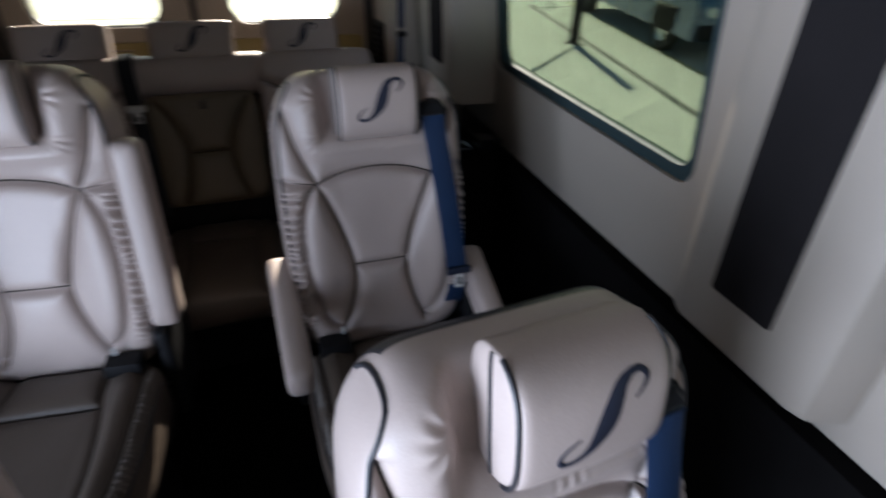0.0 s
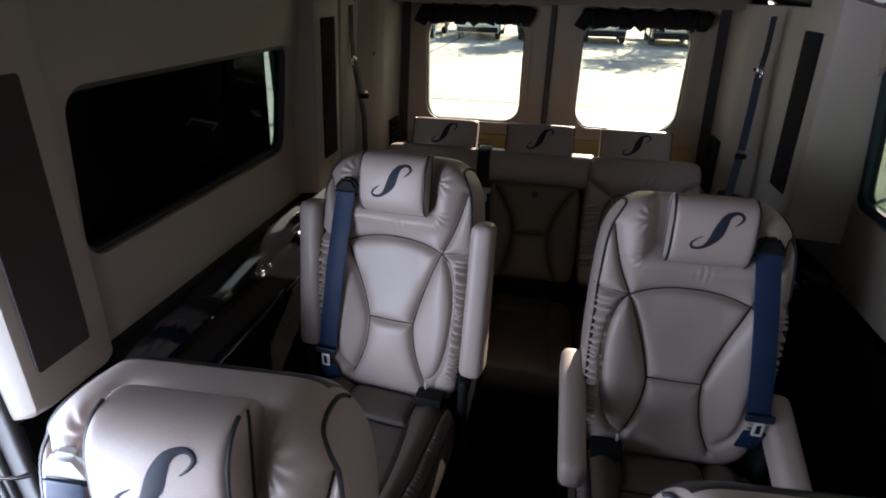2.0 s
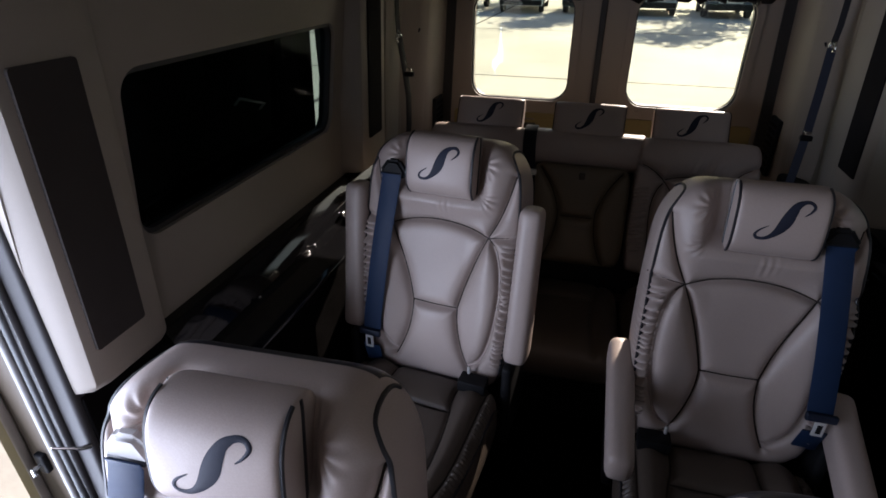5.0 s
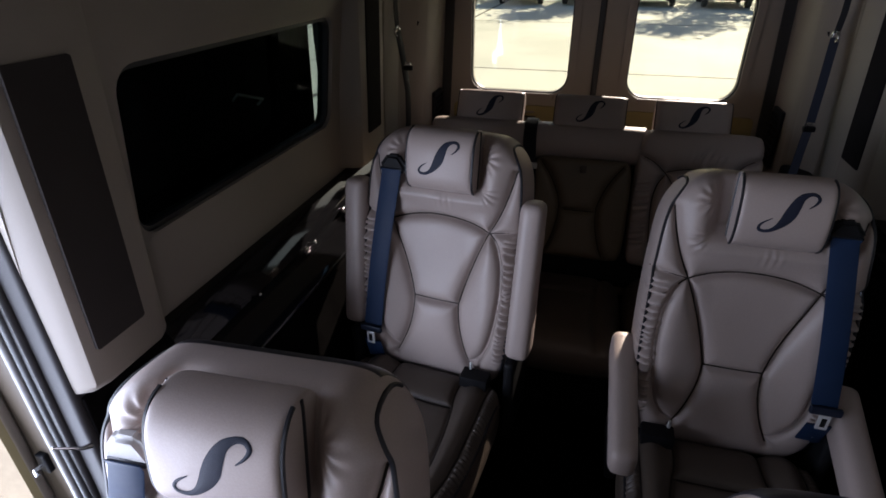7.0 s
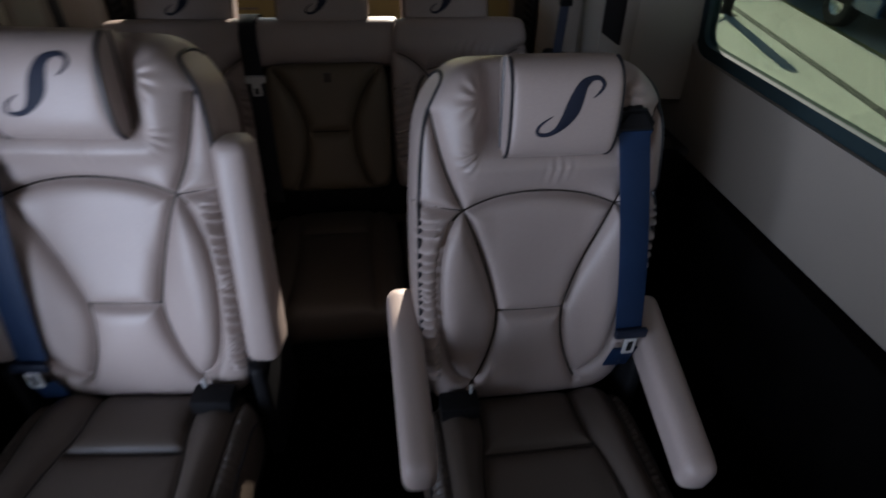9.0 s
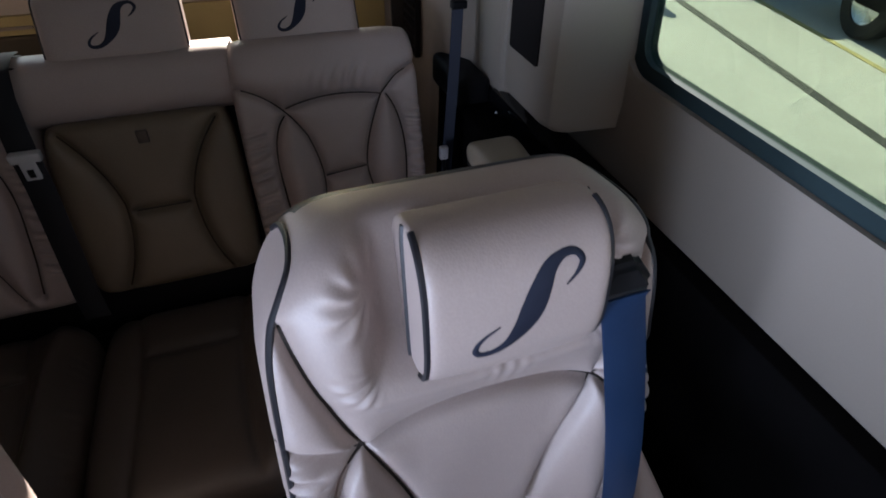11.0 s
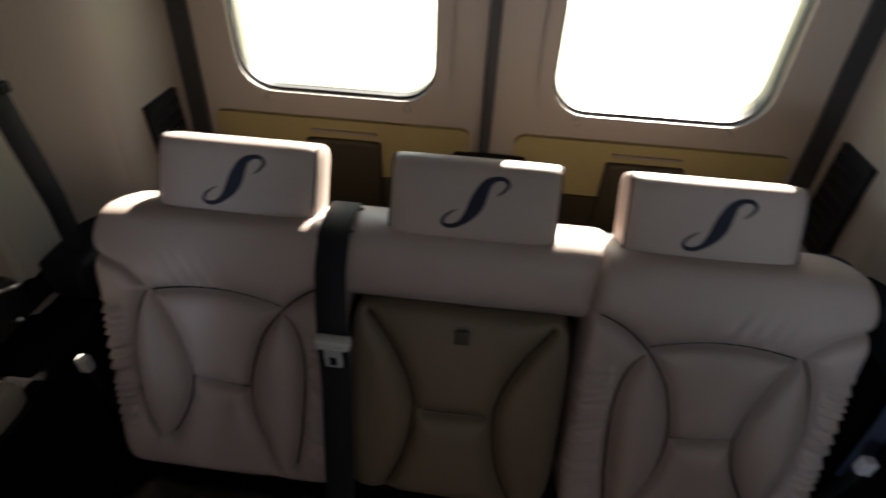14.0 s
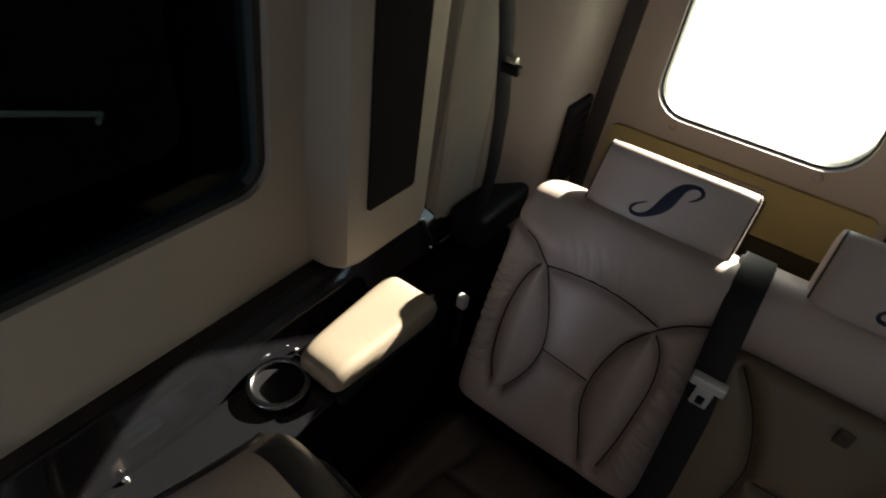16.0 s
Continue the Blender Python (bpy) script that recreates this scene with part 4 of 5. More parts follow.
for a, b in ((-0.520, -0.262), (-0.150, 0.112), (0.206, 0.463)):
    w = (b - a) / 2
    pad = Pad(lambda q, w=w: w + 0 * q, 0.134, 0.095, lambda x, z: 0.004 * (1 - (x / 0.14) ** 2) + soft_noise(x, z, 0.0006, 12), 54, 34, corner=0.03, sharp=5.5, lean=radians(30), origin=((a + b) / 2, 2.990, 0.998), cup=5.0, ends=(3.0, 3.0))
    h = link("headrest", pad.mesh("headrest"), LEATHER, bench, "pale leather headrest")
    for k in (-1, 1):
        part("piping", tube(pad.edge(k * 0.965, -0.95, 0.98), 0.0022, 6), PIPING, h, "black edge piping")
    emblem(pad, 0.002, 0.066, 0.096, 0.079, h)
    for k in (-0.05, 0.05):
        part("post", tube([(a + w + k, 3.00, 0.975), (a + w + k, 3.035, 1.045)], 0.006, 10), BLACK_PLASTIC, h)
# bench belt between left and centre seats
BELT_AT = Vector((-0.016, -0.028, -0.012))
part("belt_slot", rbox(-0.252, -0.194, 2.947, 3.02, 1.000, 1.028, 0.008), BLACK_PLASTIC, bench, "black belt slot")
pts = [Vector(p) + BELT_AT for p in ((-0.207, 3.045, 1.045), (-0.207, 3.0, 1.054), (-0.207, 2.955, 1.045), (-0.204, 2.915, 1.01), (-0.199, 2.885, 0.965), (-0.194, 2.862, 0.925), (-0.186, 2.835, 0.86), (-0.18, 2.79, 0.75), (-0.176, 2.755, 0.66), (-0.172, 2.74, 0.60))]
belt = part("belt", strap(pts, 0.048, 0.003, (1, 0, 0)), BELT_BLACK, bench, "black woven belt")
part("tongue", rbox(-0.219, -0.192, 2.814, 2.819, 0.868, 0.910, 0.003), SATIN_STEEL, belt, "steel belt tongue")
part("tongue_slot", rbox(-0.211, -0.200, 2.8125, 2.8145, 0.875, 0.892, 0.0007, 1), BLACK_PLASTIC, belt)
part("tongue_grip", rbox(-0.232, -0.180, 2.815, 2.834, 0.904, 0.922, 0.004), SATIN_STEEL, belt)

# ---------------------------------------------------------------- side consoles, arm pads, cup holder
for sx, nm in ((-1, "left"), (1, "right")):
    con = empty("side_console", Matrix(), "black side ledge along the cabin wall" if sx > 0 else "black side ledge with a cup holder", "console", "side consoles")
    a, b = sorted((sx * 0.645, sx * 0.862))
    y0 = 1.66 if sx < 0 else 2.42
    part("body", rbox(a, b, y0, 2.765, 0.42, 0.822, 0.012), CARPET, con)
    part("rear_box", rbox(*sorted((sx * 0.70, sx * 0.862)), 2.766, 3.10, 0.42, 0.79 if sx < 0 else 0.822, 0.012), CARPET, con)
    prof = ((0.772, 0.823), (0.785, 0.848), (0.818, 0.903), (0.824, 0.907), (0.866, 0.907), (0.870, 0.903), (0.870, 0.823)) if sx < 0 else ((0.785, 0.823), (0.785, 0.857), (0.787, 0.863), (0.793, 0.866), (0.856, 0.866), (0.862, 0.860), (0.862, 0.823))
    bm = bmesh.new()
    rows = [[bm.verts.new((sx * x, y, z)) for x, z in prof] for y in (1.66 if sx < 0 else 2.42, 2.10, 2.60, 3.06) if y > 2.2 or sx < 0]
    for ra, rb in zip(rows, rows[1:]):
        for k in range(7):
            bm.faces.new((ra[k], ra[(k + 1) % 7], rb[(k + 1) % 7], rb[k]))
    bm.faces.new(rows[0]); bm.faces.new(rows[-1][::-1])
    part("rail", bm, GLOSS_BLACK, con, "gloss black rail")
    a, b = sorted((sx * 0.65, sx * 0.772))
    part("tray", rbox(a, b, y0 + 0.02, 2.50, 0.823, 0.836, 0.005), GLOSS_BLACK, con, "gloss black tray")
    part("pedestal", rbox(*sorted((sx * 0.68, sx * 0.855)), y0 + 0.05, 3.05, 0.0, 0.425, 0.01), CARPET, con)
    for y in ((1.917, 2.214, 2.50, 2.86) if sx < 0 else (2.62, 2.86)):
        bm = bmesh.new()
        bmesh.ops.create_uvsphere(bm, u_segments=10, v_segments=6, radius=0.005)
        bmesh.ops.translate(bm, vec=(sx * 0.765, y, 0.838), verts=bm.verts)
        part("screw_cap", bm, CHROME, con)
    if sx < 0:
        part("clip", rbox(-0.770, -0.758, 2.142, 2.172, 0.836, 0.843, 0.002), CHROME, con, "small chrome clip")
    pd = empty("arm_pad", pose(*((-0.690, 2.595) if sx < 0 else (0.668, 2.57)), 0.836), "padded tan leather arm pad on the side ledge", "arm pad", "arm pads")
    ap = Pad(lambda q: 0.052 + 0.008 * q, 0.245, 0.05, lambda x, z: 0.004 + soft_noise(x, z, 0.0008, 10), 36, 60, corner=0.10, sharp=3.6, lean=radians(90), origin=(0, -0.12, 0.022), cup=3.0)
    link("pad", ap.mesh("pad"), LEATHER_PAD, pd)
    part("pad_base", rbox(-0.05, 0.05, -0.115, 0.12, -0.013, 0.006, 0.004), BLACK_PLASTIC, pd)
    if sx < 0:
        cup = empty("cup_holder", pose(-0.730, 2.437, 0.838), "brushed steel cup holder ring in the black ledge", "cup holder")
        bm = bmesh.new()
        ring = [(0.043 * math.cos(t), 0.043 * math.sin(t), 0.008) for t in [2 * math.pi * i / 40 for i in range(40)]]
        part("ring", tube(ring, 0.0060, 10, closed=True), DARK_STEEL, cup)
        bm = bmesh.new()
        bmesh.ops.create_cone(bm, cap_ends=True, segments=36, radius1=0.040, radius2=0.040, depth=0.006)
        bmesh.ops.translate(bm, vec=(0, 0, 0.001), verts=bm.verts)
        part("well", bm, BLACK_PLASTIC, cup)
    # belt housing and hanging belt in the rear corner
    hous = part("belt_housing", rbox(*sorted((sx * 0.70, sx * 0.79)), 2.95, 3.16, 0.80, 0.885, 0.02), BLACK_PLASTIC)
    tagged(hous, "black plastic belt housing in the rear corner", "belt housing", "belt housings")
    hb = empty("hanging_belt", Matrix(), "grey seat belt hanging from a steel anchor on the quarter trim", "seat belt", "corner belts")
    ax, ay, az = (-0.752, 2.985, 1.335) if sx < 0 else (0.690, 2.985, 1.357)
    wide, across = (0.038, (0.25, 0.95, 0.1)) if sx < 0 else (0.026, (0.85, -0.4, 0.1))
    part("upper_webbing", strap([(ax, ay, 1.53), (ax + sx * 0.003, ay, 1.42), (ax, ay, az + 0.01)], wide * 0.7, 0.003, across), BELT_BLACK, hb)
    part("anchor", tube([(ax, ay + 0.026 * math.cos(t), az + 0.016 * math.sin(t)) for t in [2 * math.pi * i / 20 for i in range(20)]], 0.005, 8, closed=True), CHROME, hb)
    run = ((0.688, 2.98, 1.355), (0.684, 2.955, 1.22), (0.677, 2.928, 1.10), (0.662, 2.895, 0.95), (0.642, 2.86, 0.80), (0.630, 2.84, 0.70)) if sx > 0 else ((-0.748, 2.98, 1.335), (-0.735, 2.985, 1.25), (-0.715, 2.975, 1.12), (-0.722, 2.99, 1.0), (-0.738, 3.0, 0.87))
    part("lower_webbing", strap(run, wide, 0.003, across), BELT_GREY if sx > 0 else BELT_BLACK, hb)
    lx, ly, zc = (0.677, 2.925, 1.097) if sx > 0 else (-0.709, 2.972, 1.222)
    part("latch_plate", rbox(lx - 0.011, lx + 0.011, ly - 0.008, ly + 0.003, zc - 0.006, zc + 0.007, 0.002), CHROME, hb)
    part("latch_grip", rbox(lx - 0.018, lx + 0.018, ly - 0.011, ly + 0.008, zc - 0.024, zc - 0.007, 0.004), BLACK_PLASTIC, hb)
    bx, by = (0.612, 2.815) if sx > 0 else (-0.652, 2.83)
    stalk = part("buckle_stalk", tube([(bx + sx * 0.02, by + 0.03, 0.60), (bx + sx * 0.008, by + 0.01, 0.72), (bx, by, 0.775)], 0.010, 8, flat=0.5), BLACK_PLASTIC, hb)
    part("buckle", rbox(bx - 0.010, bx + 0.010, by - 0.009, by + 0.008, 0.764, 0.796, 0.004), GREY_PLASTIC, hb, "grey belt buckle")

# coat hook beside the rear door
for sx in (-1, 1):
    part_ob = part("coat_hook", tube([(sx * 0.745, 3.13, 1.36), (sx * 0.735, 3.13, 1.35), (sx * 0.72, 3.13, 1.34), (sx * 0.715, 3.13, 1.355)], 0.005, 8), BLACK_PLASTIC)
    tagged(part_ob, "small dark coat hook on the quarter trim", "hook", "coat hooks")

# ---------------------------------------------------------------- open side door
sd = empty("side_door", Matrix(), "sliding side door pushed back along the van", "door", kind="")
hole = rounded_rect(1.72, 2.56, 1.06, 1.45, 0.05)
part("door_panel", plate(RECT(1.50, 2.73, 0.04, 1.60), [hole], lambda a, b: (-1.045 + max(0, b - 0.9) * 0.1, a, b), (-0.05, 0, 0)), CARPET, sd)
pane = part("pane", plate(rounded_rect(1.715, 2.565, 1.055, 1.455, 0.05), [], lambda a, b: (-1.07 + max(0, b - 0.9) * 0.1, a, b), (-0.004, 0, 0)), GLASS_DARK, sd, "dark privacy glass")
pane.visible_shadow = False
part("door_skin", plate(RECT(1.49, 2.74, 0.03, 1.61), [rounded_rect(1.70, 2.58, 1.04, 1.47, 0.05)], lambda a, b: (-1.097 + max(0, b - 0.9) * 0.1, a, b), (-0.004, 0, 0)), PAINT_GREY, sd, "silver painted outer skin")
part("edge_shell", rbox(-1.040, -0.962, 1.456, 1.492, 0.04, 1.55, 0.010), DOOR_EDGE, sd, "brown inner face of the door edge")
part("edge_ridge", tube([(-1.046, 1.452, z) for z in (0.05, 0.30, 0.60, 0.90, 1.20, 1.56)], 0.009, 10), TRIM, sd, "pale ridge down the door edge")
part("edge_trim", rbox(-1.120, -1.052, 1.458, 1.489, 0.04, 1.60, 0.012), DOOR_PANEL, sd, "olive brown door edge")
catch = part("catch", rbox(-1.012, -0.988, 1.444, 1.458, 0.665, 0.715, 0.005), BLACK_PLASTIC, sd, "black door catch")
part("catch_bolt", tube([(-1.000, 1.446, 0.690), (-1.000, 1.428, 0.690), (-0.990, 1.424, 0.684)], 0.005, 8), CHROME, catch)
part("grab_bar", tube([(-1.02, 2.30, 1.22), (-1.0, 2.30, 1.24), (-1.0, 2.42, 1.20), (-1.02, 2.42, 1.18)], 0.004, 8), GREY_PLASTIC, sd)
for dx, dy, rad, mt in ((-0.922, 0.0, 0.009, RUBBER), (-0.941, -0.006, 0.0075, SEAL_GLINT), (-0.956, 0.004, 0.008, RUBBER)):
    pts = [(dx + 0.06, 1.40 + dy, 0.03), (dx + 0.045, 1.425 + dy, 0.25), (dx + 0.022, 1.440 + dy, 0.48), (dx + 0.008, 1.447 + dy, 0.66), (dx, 1.45 + dy, 0.82), (dx, 1.45 + dy, 0.95), (dx + .01, 1.445 + dy, 1.25), (dx + .025, 1.42 + dy, 1.42), (dx + .03, 1.38 + dy, 1.54)]
    tagged(part("trim_doorway_seal", tube(pts, rad, 10), mt), "ribbed seal along the side doorway", "seal", kind="structure")
lining = part("trim_doorway_lining", rbox(-0.918, -0.836, 1.446, 1.476, 0.0, 1.55, 0.012), CHARCOAL)
tagged(lining, "charcoal plastic edge of the side doorway", "trim", kind="structure")
part("ridge", tube([(-0.884, 1.446, z) for z in (0.02, 0.5, 0.9, 1.2, 1.53)], 0.010, 10, flat=0.6), CHARCOAL, lining)
pin = part("lever", tube([(-0.838, 1.446, 0.792), (-0.842, 1.430, 0.800), (-0.866, 1.400, 0.826)], lambda t: 0.006 - 0.004 * t, 8), CHROME)
tagged(pin, "thin pointed chrome lever beside the side doorway", "lever")
tagged(part("trim_step", rbox(-1.0, -0.80, 0.34, 1.38, -0.04, 0.012, 0.006), BLACK_PLASTIC), "black plastic sill of the side doorway", "sill", kind="structure")

# ---------------------------------------------------------------- outside: lot, parked vehicles, trees
GZ = -0.55


def concrete():
    m, nt, bsdf = node_mat("pale_concrete")
    L, N = nt.links, nt.nodes
    tc = N.new("ShaderNodeTexCoord")
    n1 = N.new("ShaderNodeTexNoise"); n1.inputs["Scale"].default_value = 0.35; n1.inputs["Detail"].default_value = 8
    n2 = N.new("ShaderNodeTexNoise"); n2.inputs["Scale"].default_value = 14; n2.inputs["Detail"].default_value = 6
    L.new(tc.outputs["Object"], n1.inputs["Vector"]); L.new(tc.outputs["Object"], n2.inputs["Vector"])
    r = N.new("ShaderNodeValToRGB")
    r.color_ramp.elements[0].position, r.color_ramp.elements[0].color = 0.3, (0.48, 0.475, 0.44, 1)
    r.color_ramp.elements[1].position, r.color_ramp.elements[1].color = 0.72, (0.64, 0.63, 0.585, 1)
    L.new(n1.outputs[0], r.inputs[0])
    mp = N.new("ShaderNodeMapRange"); mp.inputs[3].default_value = 0.86; mp.inputs[4].default_value = 1.1
    L.new(n2.outputs[0], mp.inputs[0])
    s = N.new("ShaderNodeVectorMath"); s.operation = "SCALE"
    L.new(r.outputs[0], s.inputs[0]); L.new(mp.outputs[0], s.inputs["Scale"]); L.new(s.outputs[0], bsdf.inputs["Base Color"])
    bsdf.inputs["Roughness"].default_value = 0.85
    b = N.new("ShaderNodeBump"); b.inputs["Strength"].default_value = 0.3; b.inputs["Distance"].default_value = 0.01
    L.new(n2.outputs[0], b.inputs["Height"]); L.new(b.outputs[0], bsdf.inputs["Normal"])
    return m


CONCRETE = concrete()
ASPHALT_SEAL = surface("tar_joint", (0.05, 0.05, 0.05), 0.8, vary=0.3, big=3, fine=60, bump=0.4)
YELLOW = surface("worn_yellow_paint", (0.50, 0.42, 0.16), 0.7, vary=0.25, big=2, fine=30, bump=0.2)
TYRE = surface("tyre_rubber", (0.02, 0.02, 0.02), 0.8, vary=0.2, fine=80, bump=0.3)
CAR_GLASS = surface("dark_car_glass", (0.01, 0.012, 0.014), 0.08, vary=0.1, fine=40, bump=0.0, coat=0.5, rough_vary=0.03)
LEAVES = surface("dark_green_leaves", (0.045, 0.075, 0.025), 0.7, vary=0.5, big=0.7, fine=8, bump=0.3)
BARK = surface("grey_bark", (0.10, 0.08, 0.06), 0.9, vary=0.3, big=3, fine=30, bump=0.6, dist=0.02)

bm = bmesh.new()
bmesh.ops.create_grid(bm, x_segments=4, y_segments=4, size=900)
bmesh.ops.translate(bm, vec=(0, 0, GZ), verts=bm.verts)
tagged(part("ground", bm, CONCRETE), "pale sunlit concrete parking lot", "ground", kind="structure")
for x in (-9.2, -4.6, 9.5, 14.0):
    tagged(part("joint", rbox(x - 0.05, x + 0.05, -40, 60, GZ - 0.02, GZ + 0.004, 0), ASPHALT_SEAL), "dark tar joint in the concrete", "joint", kind="structure")
for y in (-12.0, -4.0, 12.5, 21.0):
    tagged(part("joint", rbox(-40, 40, y - 0.03, y + 0.03, GZ - 0.02, GZ + 0.003, 0), ASPHALT_SEAL), "dark tar joint in the concrete", "joint", kind="structure")
LOT_TURN = -12.0
for name, x, y, w, h, mat, label in (("drain", 5.30, 7.0, 0.055, 0.004, ASPHALT_SEAL, "dark slot drain along the concrete"), ("lot_line", 6.40, 7.2, 0.035, 0.006, YELLOW, "worn yellow line on the concrete")):
    strip = part(name, rbox(-w, w, -9.0, 6.0, -0.02, h, 0), mat)
    strip.matrix_basis = pose(x, y, GZ, 0, 0, LOT_TURN)
    tagged(strip, label, name.split("_")[-1], kind="structure")
ridge = part("curb", rbox(-0.05, 0.05, 0.0, 2.85, -0.02, 0.03, 0.012), CONCRETE)
ridge.matrix_basis = pose(3.26, 7.24, GZ, 0, 0, -49)
tagged(ridge, "low pale concrete ridge across the lot", "curb", kind="structure")
bollard = empty("bollard", pose(5.48, 9.22, GZ), "dark steel bollard at the edge of the parking row", "bollard")
part("post", tube([(0, 0, 0), (0, 0, 0.6), (0, 0, 1.15), (0, 0, 1.19)], lambda t: 0.085 if t < 0.9 else 0.06, 16), BLACK_PLASTIC, bollard)
part("base_plate", rbox(-0.13, 0.13, -0.13, 0.13, 0.0, 0.012, 0.003), BLACK_PLASTIC, bollard)


def van_underbody():
    """The dark floor pan below the cabin."""
    bm = rbox(-0.93, 0.93, -0.88, 3.50, -0.26, -0.061, 0.03, 2)
    return tagged(part("van_underbody", bm, BLACK_PLASTIC), "black floor pan under the van's cabin", "underbody", kind="structure")


under = van_underbody()


def wheel_mesh():
    bm = bmesh.new()
    prof = [(0.20, -0.10), (0.31, -0.11), (0.345, -0.08), (0.345, 0.08), (0.31, 0.11), (0.20, 0.10)]
    n = 24
    rows = [[bm.verts.new((y, r * math.cos(2 * math.pi * i / n), r * math.sin(2 * math.pi * i / n))) for r, y in prof] for i in range(n)]
    for i in range(n):
        a, b = rows[i], rows[(i + 1) % n]
        for k in range(len(prof)):
            j = (k + 1) % len(prof)
            bm.faces.new((a[k], a[j], b[j], b[k]))
    return mesh_of("tyre", bm)


def rim_mesh():
    bm = bmesh.new()
    bmesh.ops.create_cone(bm, cap_ends=True, segments=24, radius1=0.205, radius2=0.205, depth=0.17, matrix=pose(0, 0, 0, 0, 90, 0))
    for f in [f for f in bm.faces if len(f.verts) > 4]:
        r = bmesh.ops.inset_region(bm, faces=[f], thickness=0.05, depth=-0.03)
    return mesh_of("rim", bm)


for sx in (-1, 1):
    for y in (-0.35, 2.75):
        t = link("wheel", cached("tyre", wheel_mesh), TYRE, under)
        t.matrix_basis = pose(sx * 0.80, y, GZ + 0.345)
        link("rim", cached("rim", rim_mesh), CHROME, t)


def vehicle(name, m, paint, profile, roof, width, label, category, group, wheels):
    """A parked vehicle: lofted body along its length (local y), cabin with glass, lamps and wheels. profile: (y, height) of the bonnet line; roof: (y, height) of the cabin."""
    v = empty(name, m, label, category, group)
    w = width / 2

    def loft(pts, base, inset, bev):
        bm = bmesh.new()
        top = [[bm.verts.new((s * (w - inset(z)), y, z)) for y, z in pts] for s in (-1, 1)]
        low = [[bm.verts.new((s * (w - inset(base) ), y, base)) for y, z in pts] for s in (-1, 1)]
        n = len(pts)
        for i in range(n - 1):
            bm.faces.new((top[0][i], top[0][i + 1], top[1][i + 1], top[1][i]))
            bm.faces.new((low[0][i + 1], low[0][i], low[1][i], low[1][i + 1]))
            for s in (0, 1):
                bm.faces.new((low[s][i], low[s][i + 1], top[s][i + 1], top[s][i]))
        for i in (0, n - 1):
            bm.faces.new((low[0][i], top[0][i], top[1][i], low[1][i]))
        bmesh.ops.remove_doubles(bm, verts=bm.verts, dist=0.001)
        bmesh.ops.recalc_face_normals(bm, faces=bm.faces)
        bmesh.ops.bevel(bm, geom=[e for e in bm.edges if len(e.link_faces) == 2 and e.calc_face_angle(0) > 0.5], offset=bev, segments=2, affect="EDGES", clamp_overlap=True)
        return bm
    part("body", loft(profile, 0.32, lambda z: 0.0 if z < 0.9 else 0.04, 0.06), paint, v)
    belt = min(z for y, z in roof)
    cab = part("cabin", loft(roof, belt - 0.05, lambda z: 0.05 if z < belt + 0.1 else 0.17, 0.05), CAR_GLASS, v, "dark glazed cabin")
    ry = [y for y, z in roof if z > belt + 0.3]
    rz = max(z for y, z in roof)
    part("roof", rbox(-w + 0.16, w - 0.16, min(ry) - 0.02, max(ry) + 0.02, rz - 0.02, rz + 0.03, 0.02, 2), paint, v)
    y0, y1 = profile[0][0], profile[-1][0]
    for s in (-1, 1):
        part("headlight", rbox(s * (w - 0.30) - 0.14, s * (w - 0.30) + 0.14, y0 - 0.02, y0 + 0.05, 0.66, 0.80, 0.03, 2), LENS, v)
        part("tail_light", rbox(s * (w - 0.16) - 0.08, s * (w - 0.16) + 0.08, y1 - 0.05, y1 + 0.015, 0.72, 0.95, 0.02, 2), cached("red", lambda: surface("red_lamp_plastic", (0.35, 0.01, 0.01), 0.25, vary=0.1)), v)
        for y in wheels:
            t = link("wheel", cached("tyre", wheel_mesh), TYRE, v)
            t.matrix_basis = pose(s * (w - 0.10), y, 0.345)
            link("rim", cached("rim", rim_mesh), CHROME, t)
            part("wheel_arch", rbox(s * (w - 0.12) - 0.13, s * (w - 0.12) + 0.125, y - 0.42, y + 0.42, 0.30, 0.74, 0.10, 3), BLACK_PLASTIC, v)
    part("bumper", rbox(-w + 0.05, w - 0.05, y0 - 0.06, y0 + 0.06, 0.34, 0.56, 0.04, 2), BLACK_PLASTIC, v)
    part("bumper", rbox(-w + 0.05, w - 0.05, y1 - 0.06, y1 + 0.06, 0.34, 0.56, 0.04, 2), BLACK_PLASTIC, v)
    part("grille", rbox(-0.45, 0.45, y0 - 0.035, y0 + 0.02, 0.58, 0.78, 0.02, 2), CHROME, v)
    return v


PAINTS = [surface("car_paint_%s" % n, c, 0.25, metal=0.2, vary=0.04, fine=300, bump=0.0, coat=0.8, rough_vary=0.05)
          for n, c in (("navy", (0.035, 0.095, 0.19)), ("silver", (0.40, 0.41, 0.42)), ("black", (0.012, 0.012, 0.014)), ("white", (0.72, 0.72, 0.70)), ("teal", (0.04, 0.11, 0.12)), ("red", (0.25, 0.02, 0.02)))]
SUV = ([(-2.3, 0.62), (-2.2, 0.88), (-1.2, 1.02), (1.9, 1.06), (2.25, 1.0), (2.3, 0.62)], [(-1.15, 1.0), (-0.45, 1.62), (1.55, 1.66), (2.1, 1.02)], 1.86, (-1.4, 1.4))
SEDAN = ([(-2.3, 0.58), (-2.2, 0.76), (-1.1, 0.90), (1.4, 0.94), (2.2, 0.92), (2.3, 0.60)], [(-1.1, 0.88), (-0.3, 1.38), (0.8, 1.40), (1.55, 0.93)], 1.80, (-1.4, 1.4))
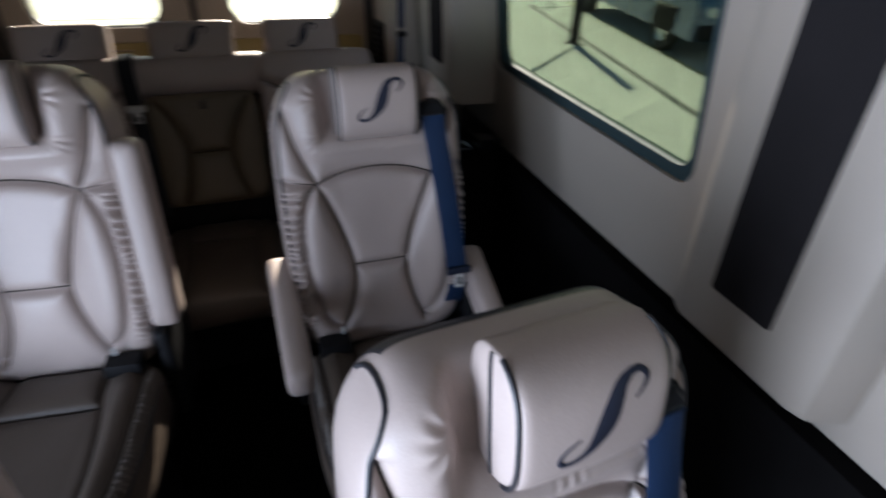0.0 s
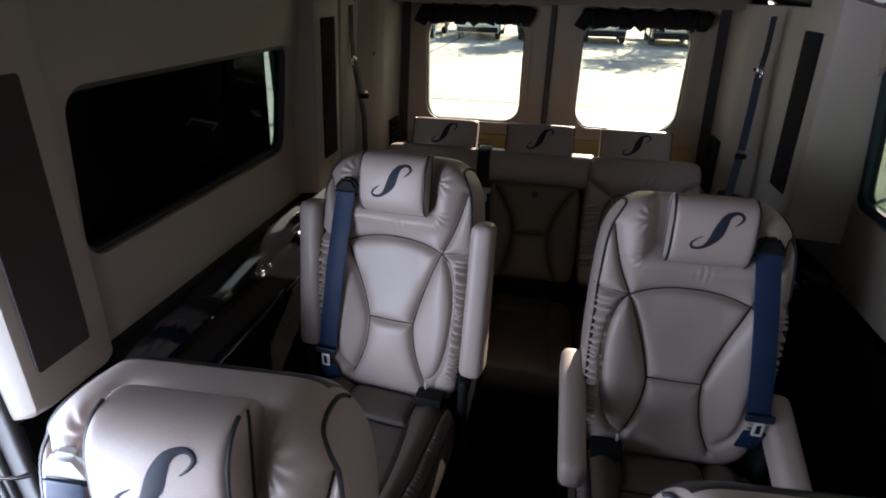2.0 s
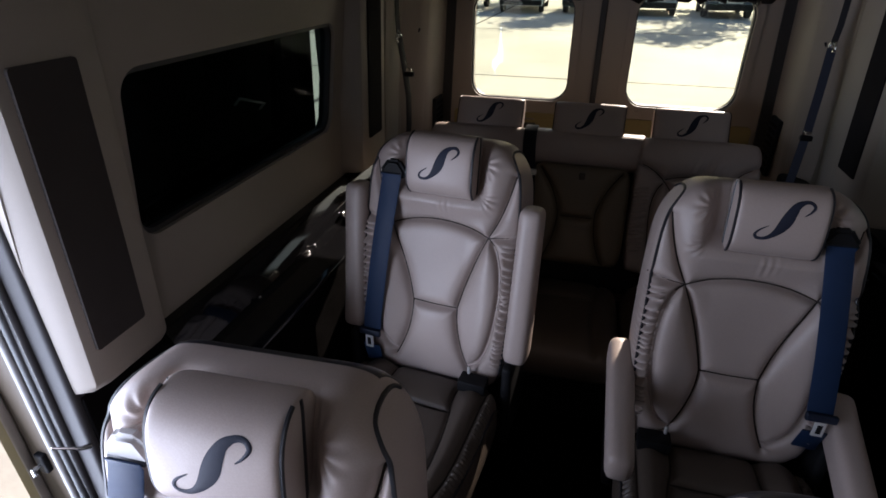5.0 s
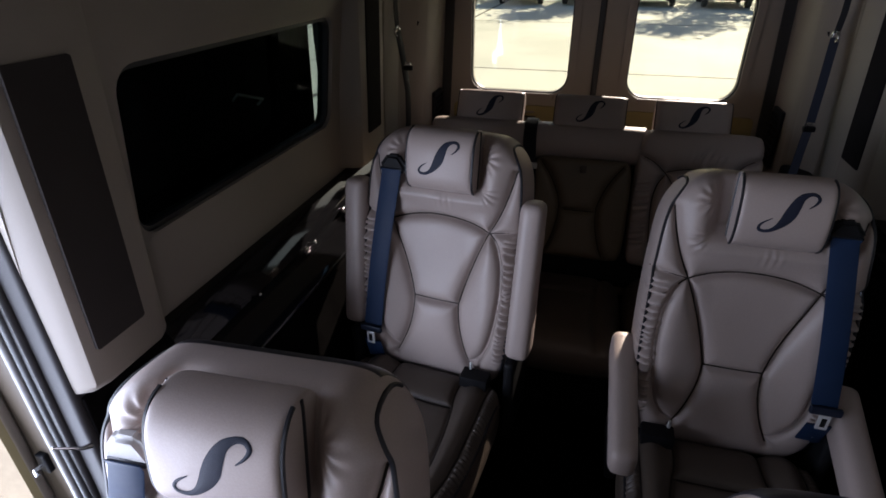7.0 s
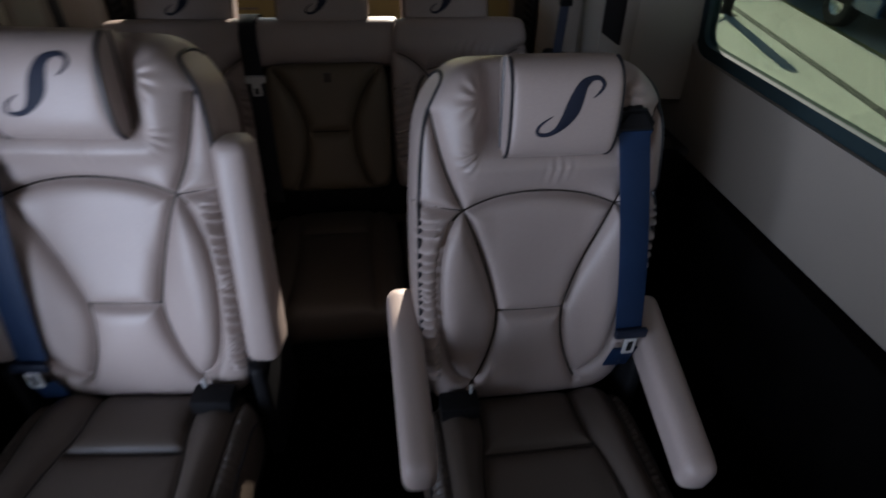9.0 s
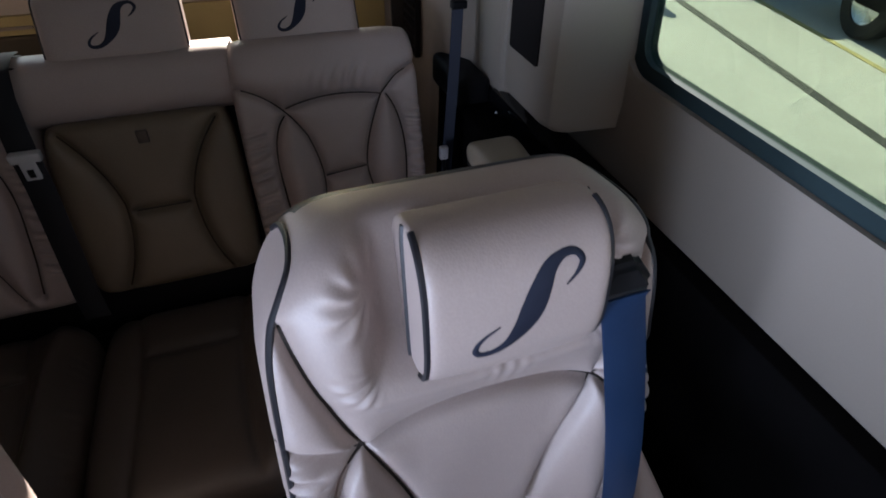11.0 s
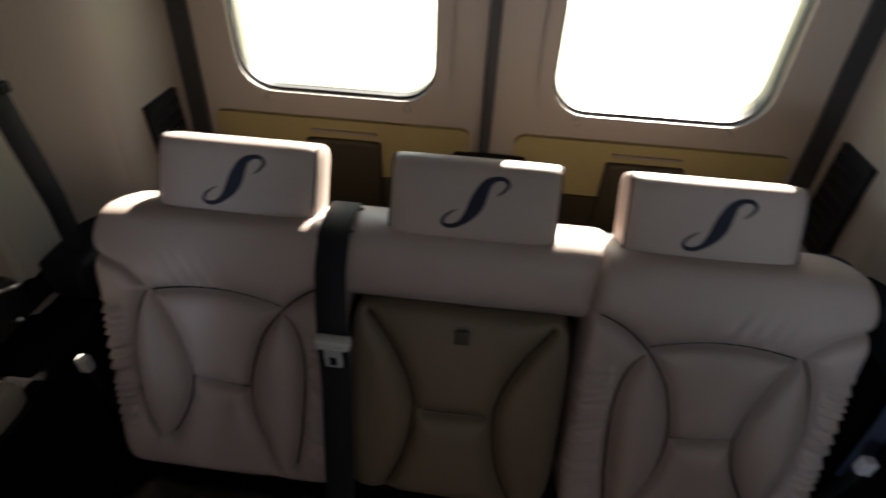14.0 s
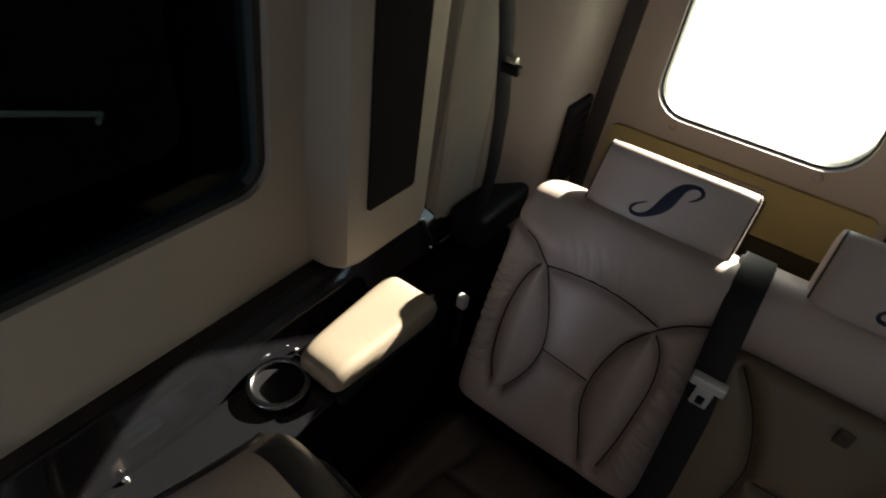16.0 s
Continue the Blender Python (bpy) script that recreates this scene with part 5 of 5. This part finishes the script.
PICKUP = ([(-2.7, 0.70), (-2.6, 1.0), (-1.4, 1.12), (2.6, 1.14), (2.75, 1.08), (2.78, 0.62)], [(-1.35, 1.1), (-0.75, 1.78), (0.55, 1.80), (0.85, 1.12)], 1.95, (-1.75, 1.75))


def park(kind, m, paint, label, category):
    prof, roof, w, wh = kind
    return vehicle({"SUV": "suv", "pickup": "pickup_truck"}.get(category, "car"), m, paint, prof, roof, w, label, category, "parked vehicles", wh)


park(PICKUP, pose(6.95, 3.80, GZ, 0, 0, LOT_TURN), PAINTS[1], "silver grey pickup truck parked along the yellow line", "pickup")
park(PICKUP, pose(8.00, 10.1, GZ, 0, 0, LOT_TURN), PAINTS[0], "blue pickup truck with a chrome grille parked on the lot", "pickup")
park(SEDAN, pose(10.6, 0.6, GZ, 0, 0, 22), PAINTS[0], "navy blue saloon car parked on the lot", "car")
park(PICKUP, pose(11.5, 19.5, GZ, 0, 0, 160), PAINTS[1], "silver pickup truck parked on the lot", "pickup")
random.seed(4)
kinds = [SUV, SEDAN, PICKUP]
order = [(1, 3), (0, 1), (1, 2), (2, 3), (0, 4), (1, 1), (0, 2), (1, 0), (2, 1), (0, 3)]
names = {0: ("SUV", "SUV"), 1: ("car", "saloon car"), 2: ("pickup", "pickup truck")}
cols = ["navy", "silver", "black", "white", "teal", "red"]
for i, (k, c) in enumerate(order):
    park(kinds[k], pose(-12.5 + i * 2.9, 29.5 + random.uniform(-.4, .4), GZ, 0, 0, random.uniform(-4, 4)), PAINTS[c], "%s %s parked in a far row" % (cols[c], names[k][1]), names[k][0])


def tree(x, y, h, seed):
    rnd = random.Random(seed)
    t = empty("tree", pose(x, y, GZ), "leafy dark green tree behind the parked cars", "tree", "trees")
    bm = tube([(0, 0, 0), (0.05, 0.02, h * 0.2), (-0.04, 0.05, h * 0.45), (0.05, 0, h * 0.75)], lambda s: 0.20 - 0.14 * s, 10)
    for k in range(7):
        a = rnd.uniform(0, 6.28); z = h * rnd.uniform(0.28, 0.6); r = h * rnd.uniform(0.18, 0.32)
        tube([(0, 0, z), (r * .5 * math.cos(a), r * .5 * math.sin(a), z + h * 0.09), (r * math.cos(a), r * math.sin(a), z + h * 0.2)], lambda s: 0.07 - 0.05 * s, 6, bm=bm)
    part("trunk", bm, BARK, t)
    verts, faces = [], []
    for c in range(60):
        a, q = rnd.uniform(0, 6.28), rnd.random() ** 0.5
        cz = h * rnd.uniform(0.30, 1.0); rr = h * 0.33 * q * math.sin(min(1, (cz / h - 0.2) / 0.8) * 2.9 + 0.15)
        ctr = Vector((rr * math.cos(a), rr * math.sin(a), cz))
        for l in range(70):
            p = ctr + Vector((rnd.gauss(0, 1), rnd.gauss(0, 1), rnd.gauss(0, 0.7))) * h * 0.045
            d1 = Vector((rnd.gauss(0, 1), rnd.gauss(0, 1), rnd.gauss(0, 1))).normalized() * 0.13
            d2 = d1.cross(Vector((rnd.gauss(0, 1), rnd.gauss(0, 1), rnd.gauss(0, 1)))).normalized() * 0.08
            i0 = len(verts)
            verts += [p - d1, p + d2, p + d1, p - d2]
            faces.append((i0, i0 + 1, i0 + 2, i0 + 3))
    me = bpy.data.meshes.new("crown"); me.from_pydata([tuple(v) for v in verts], [], faces); me.update()
    link("crown", me, LEAVES, t)
    return t


first = tree(-14, 36, 7.5, 1)
second = tree(-9, 38, 8.5, 2)
for i, x in enumerate((-4.5, 0.5, 5.0, 9.5, 14.0, 18.5)):
    copy_thing(first if i % 2 else second, pose(x + math.sin(i * 7) * 0.8, 37 + math.cos(i * 5), GZ, 0, 0, i * 67))
for i, (x, y) in enumerate(((22, 20), (24, 12), (23, 4), (25, -4), (-22, 14), (-24, 2))):
    copy_thing(first if i % 2 else second, pose(x, y, GZ, 0, 0, 40 + i * 51))
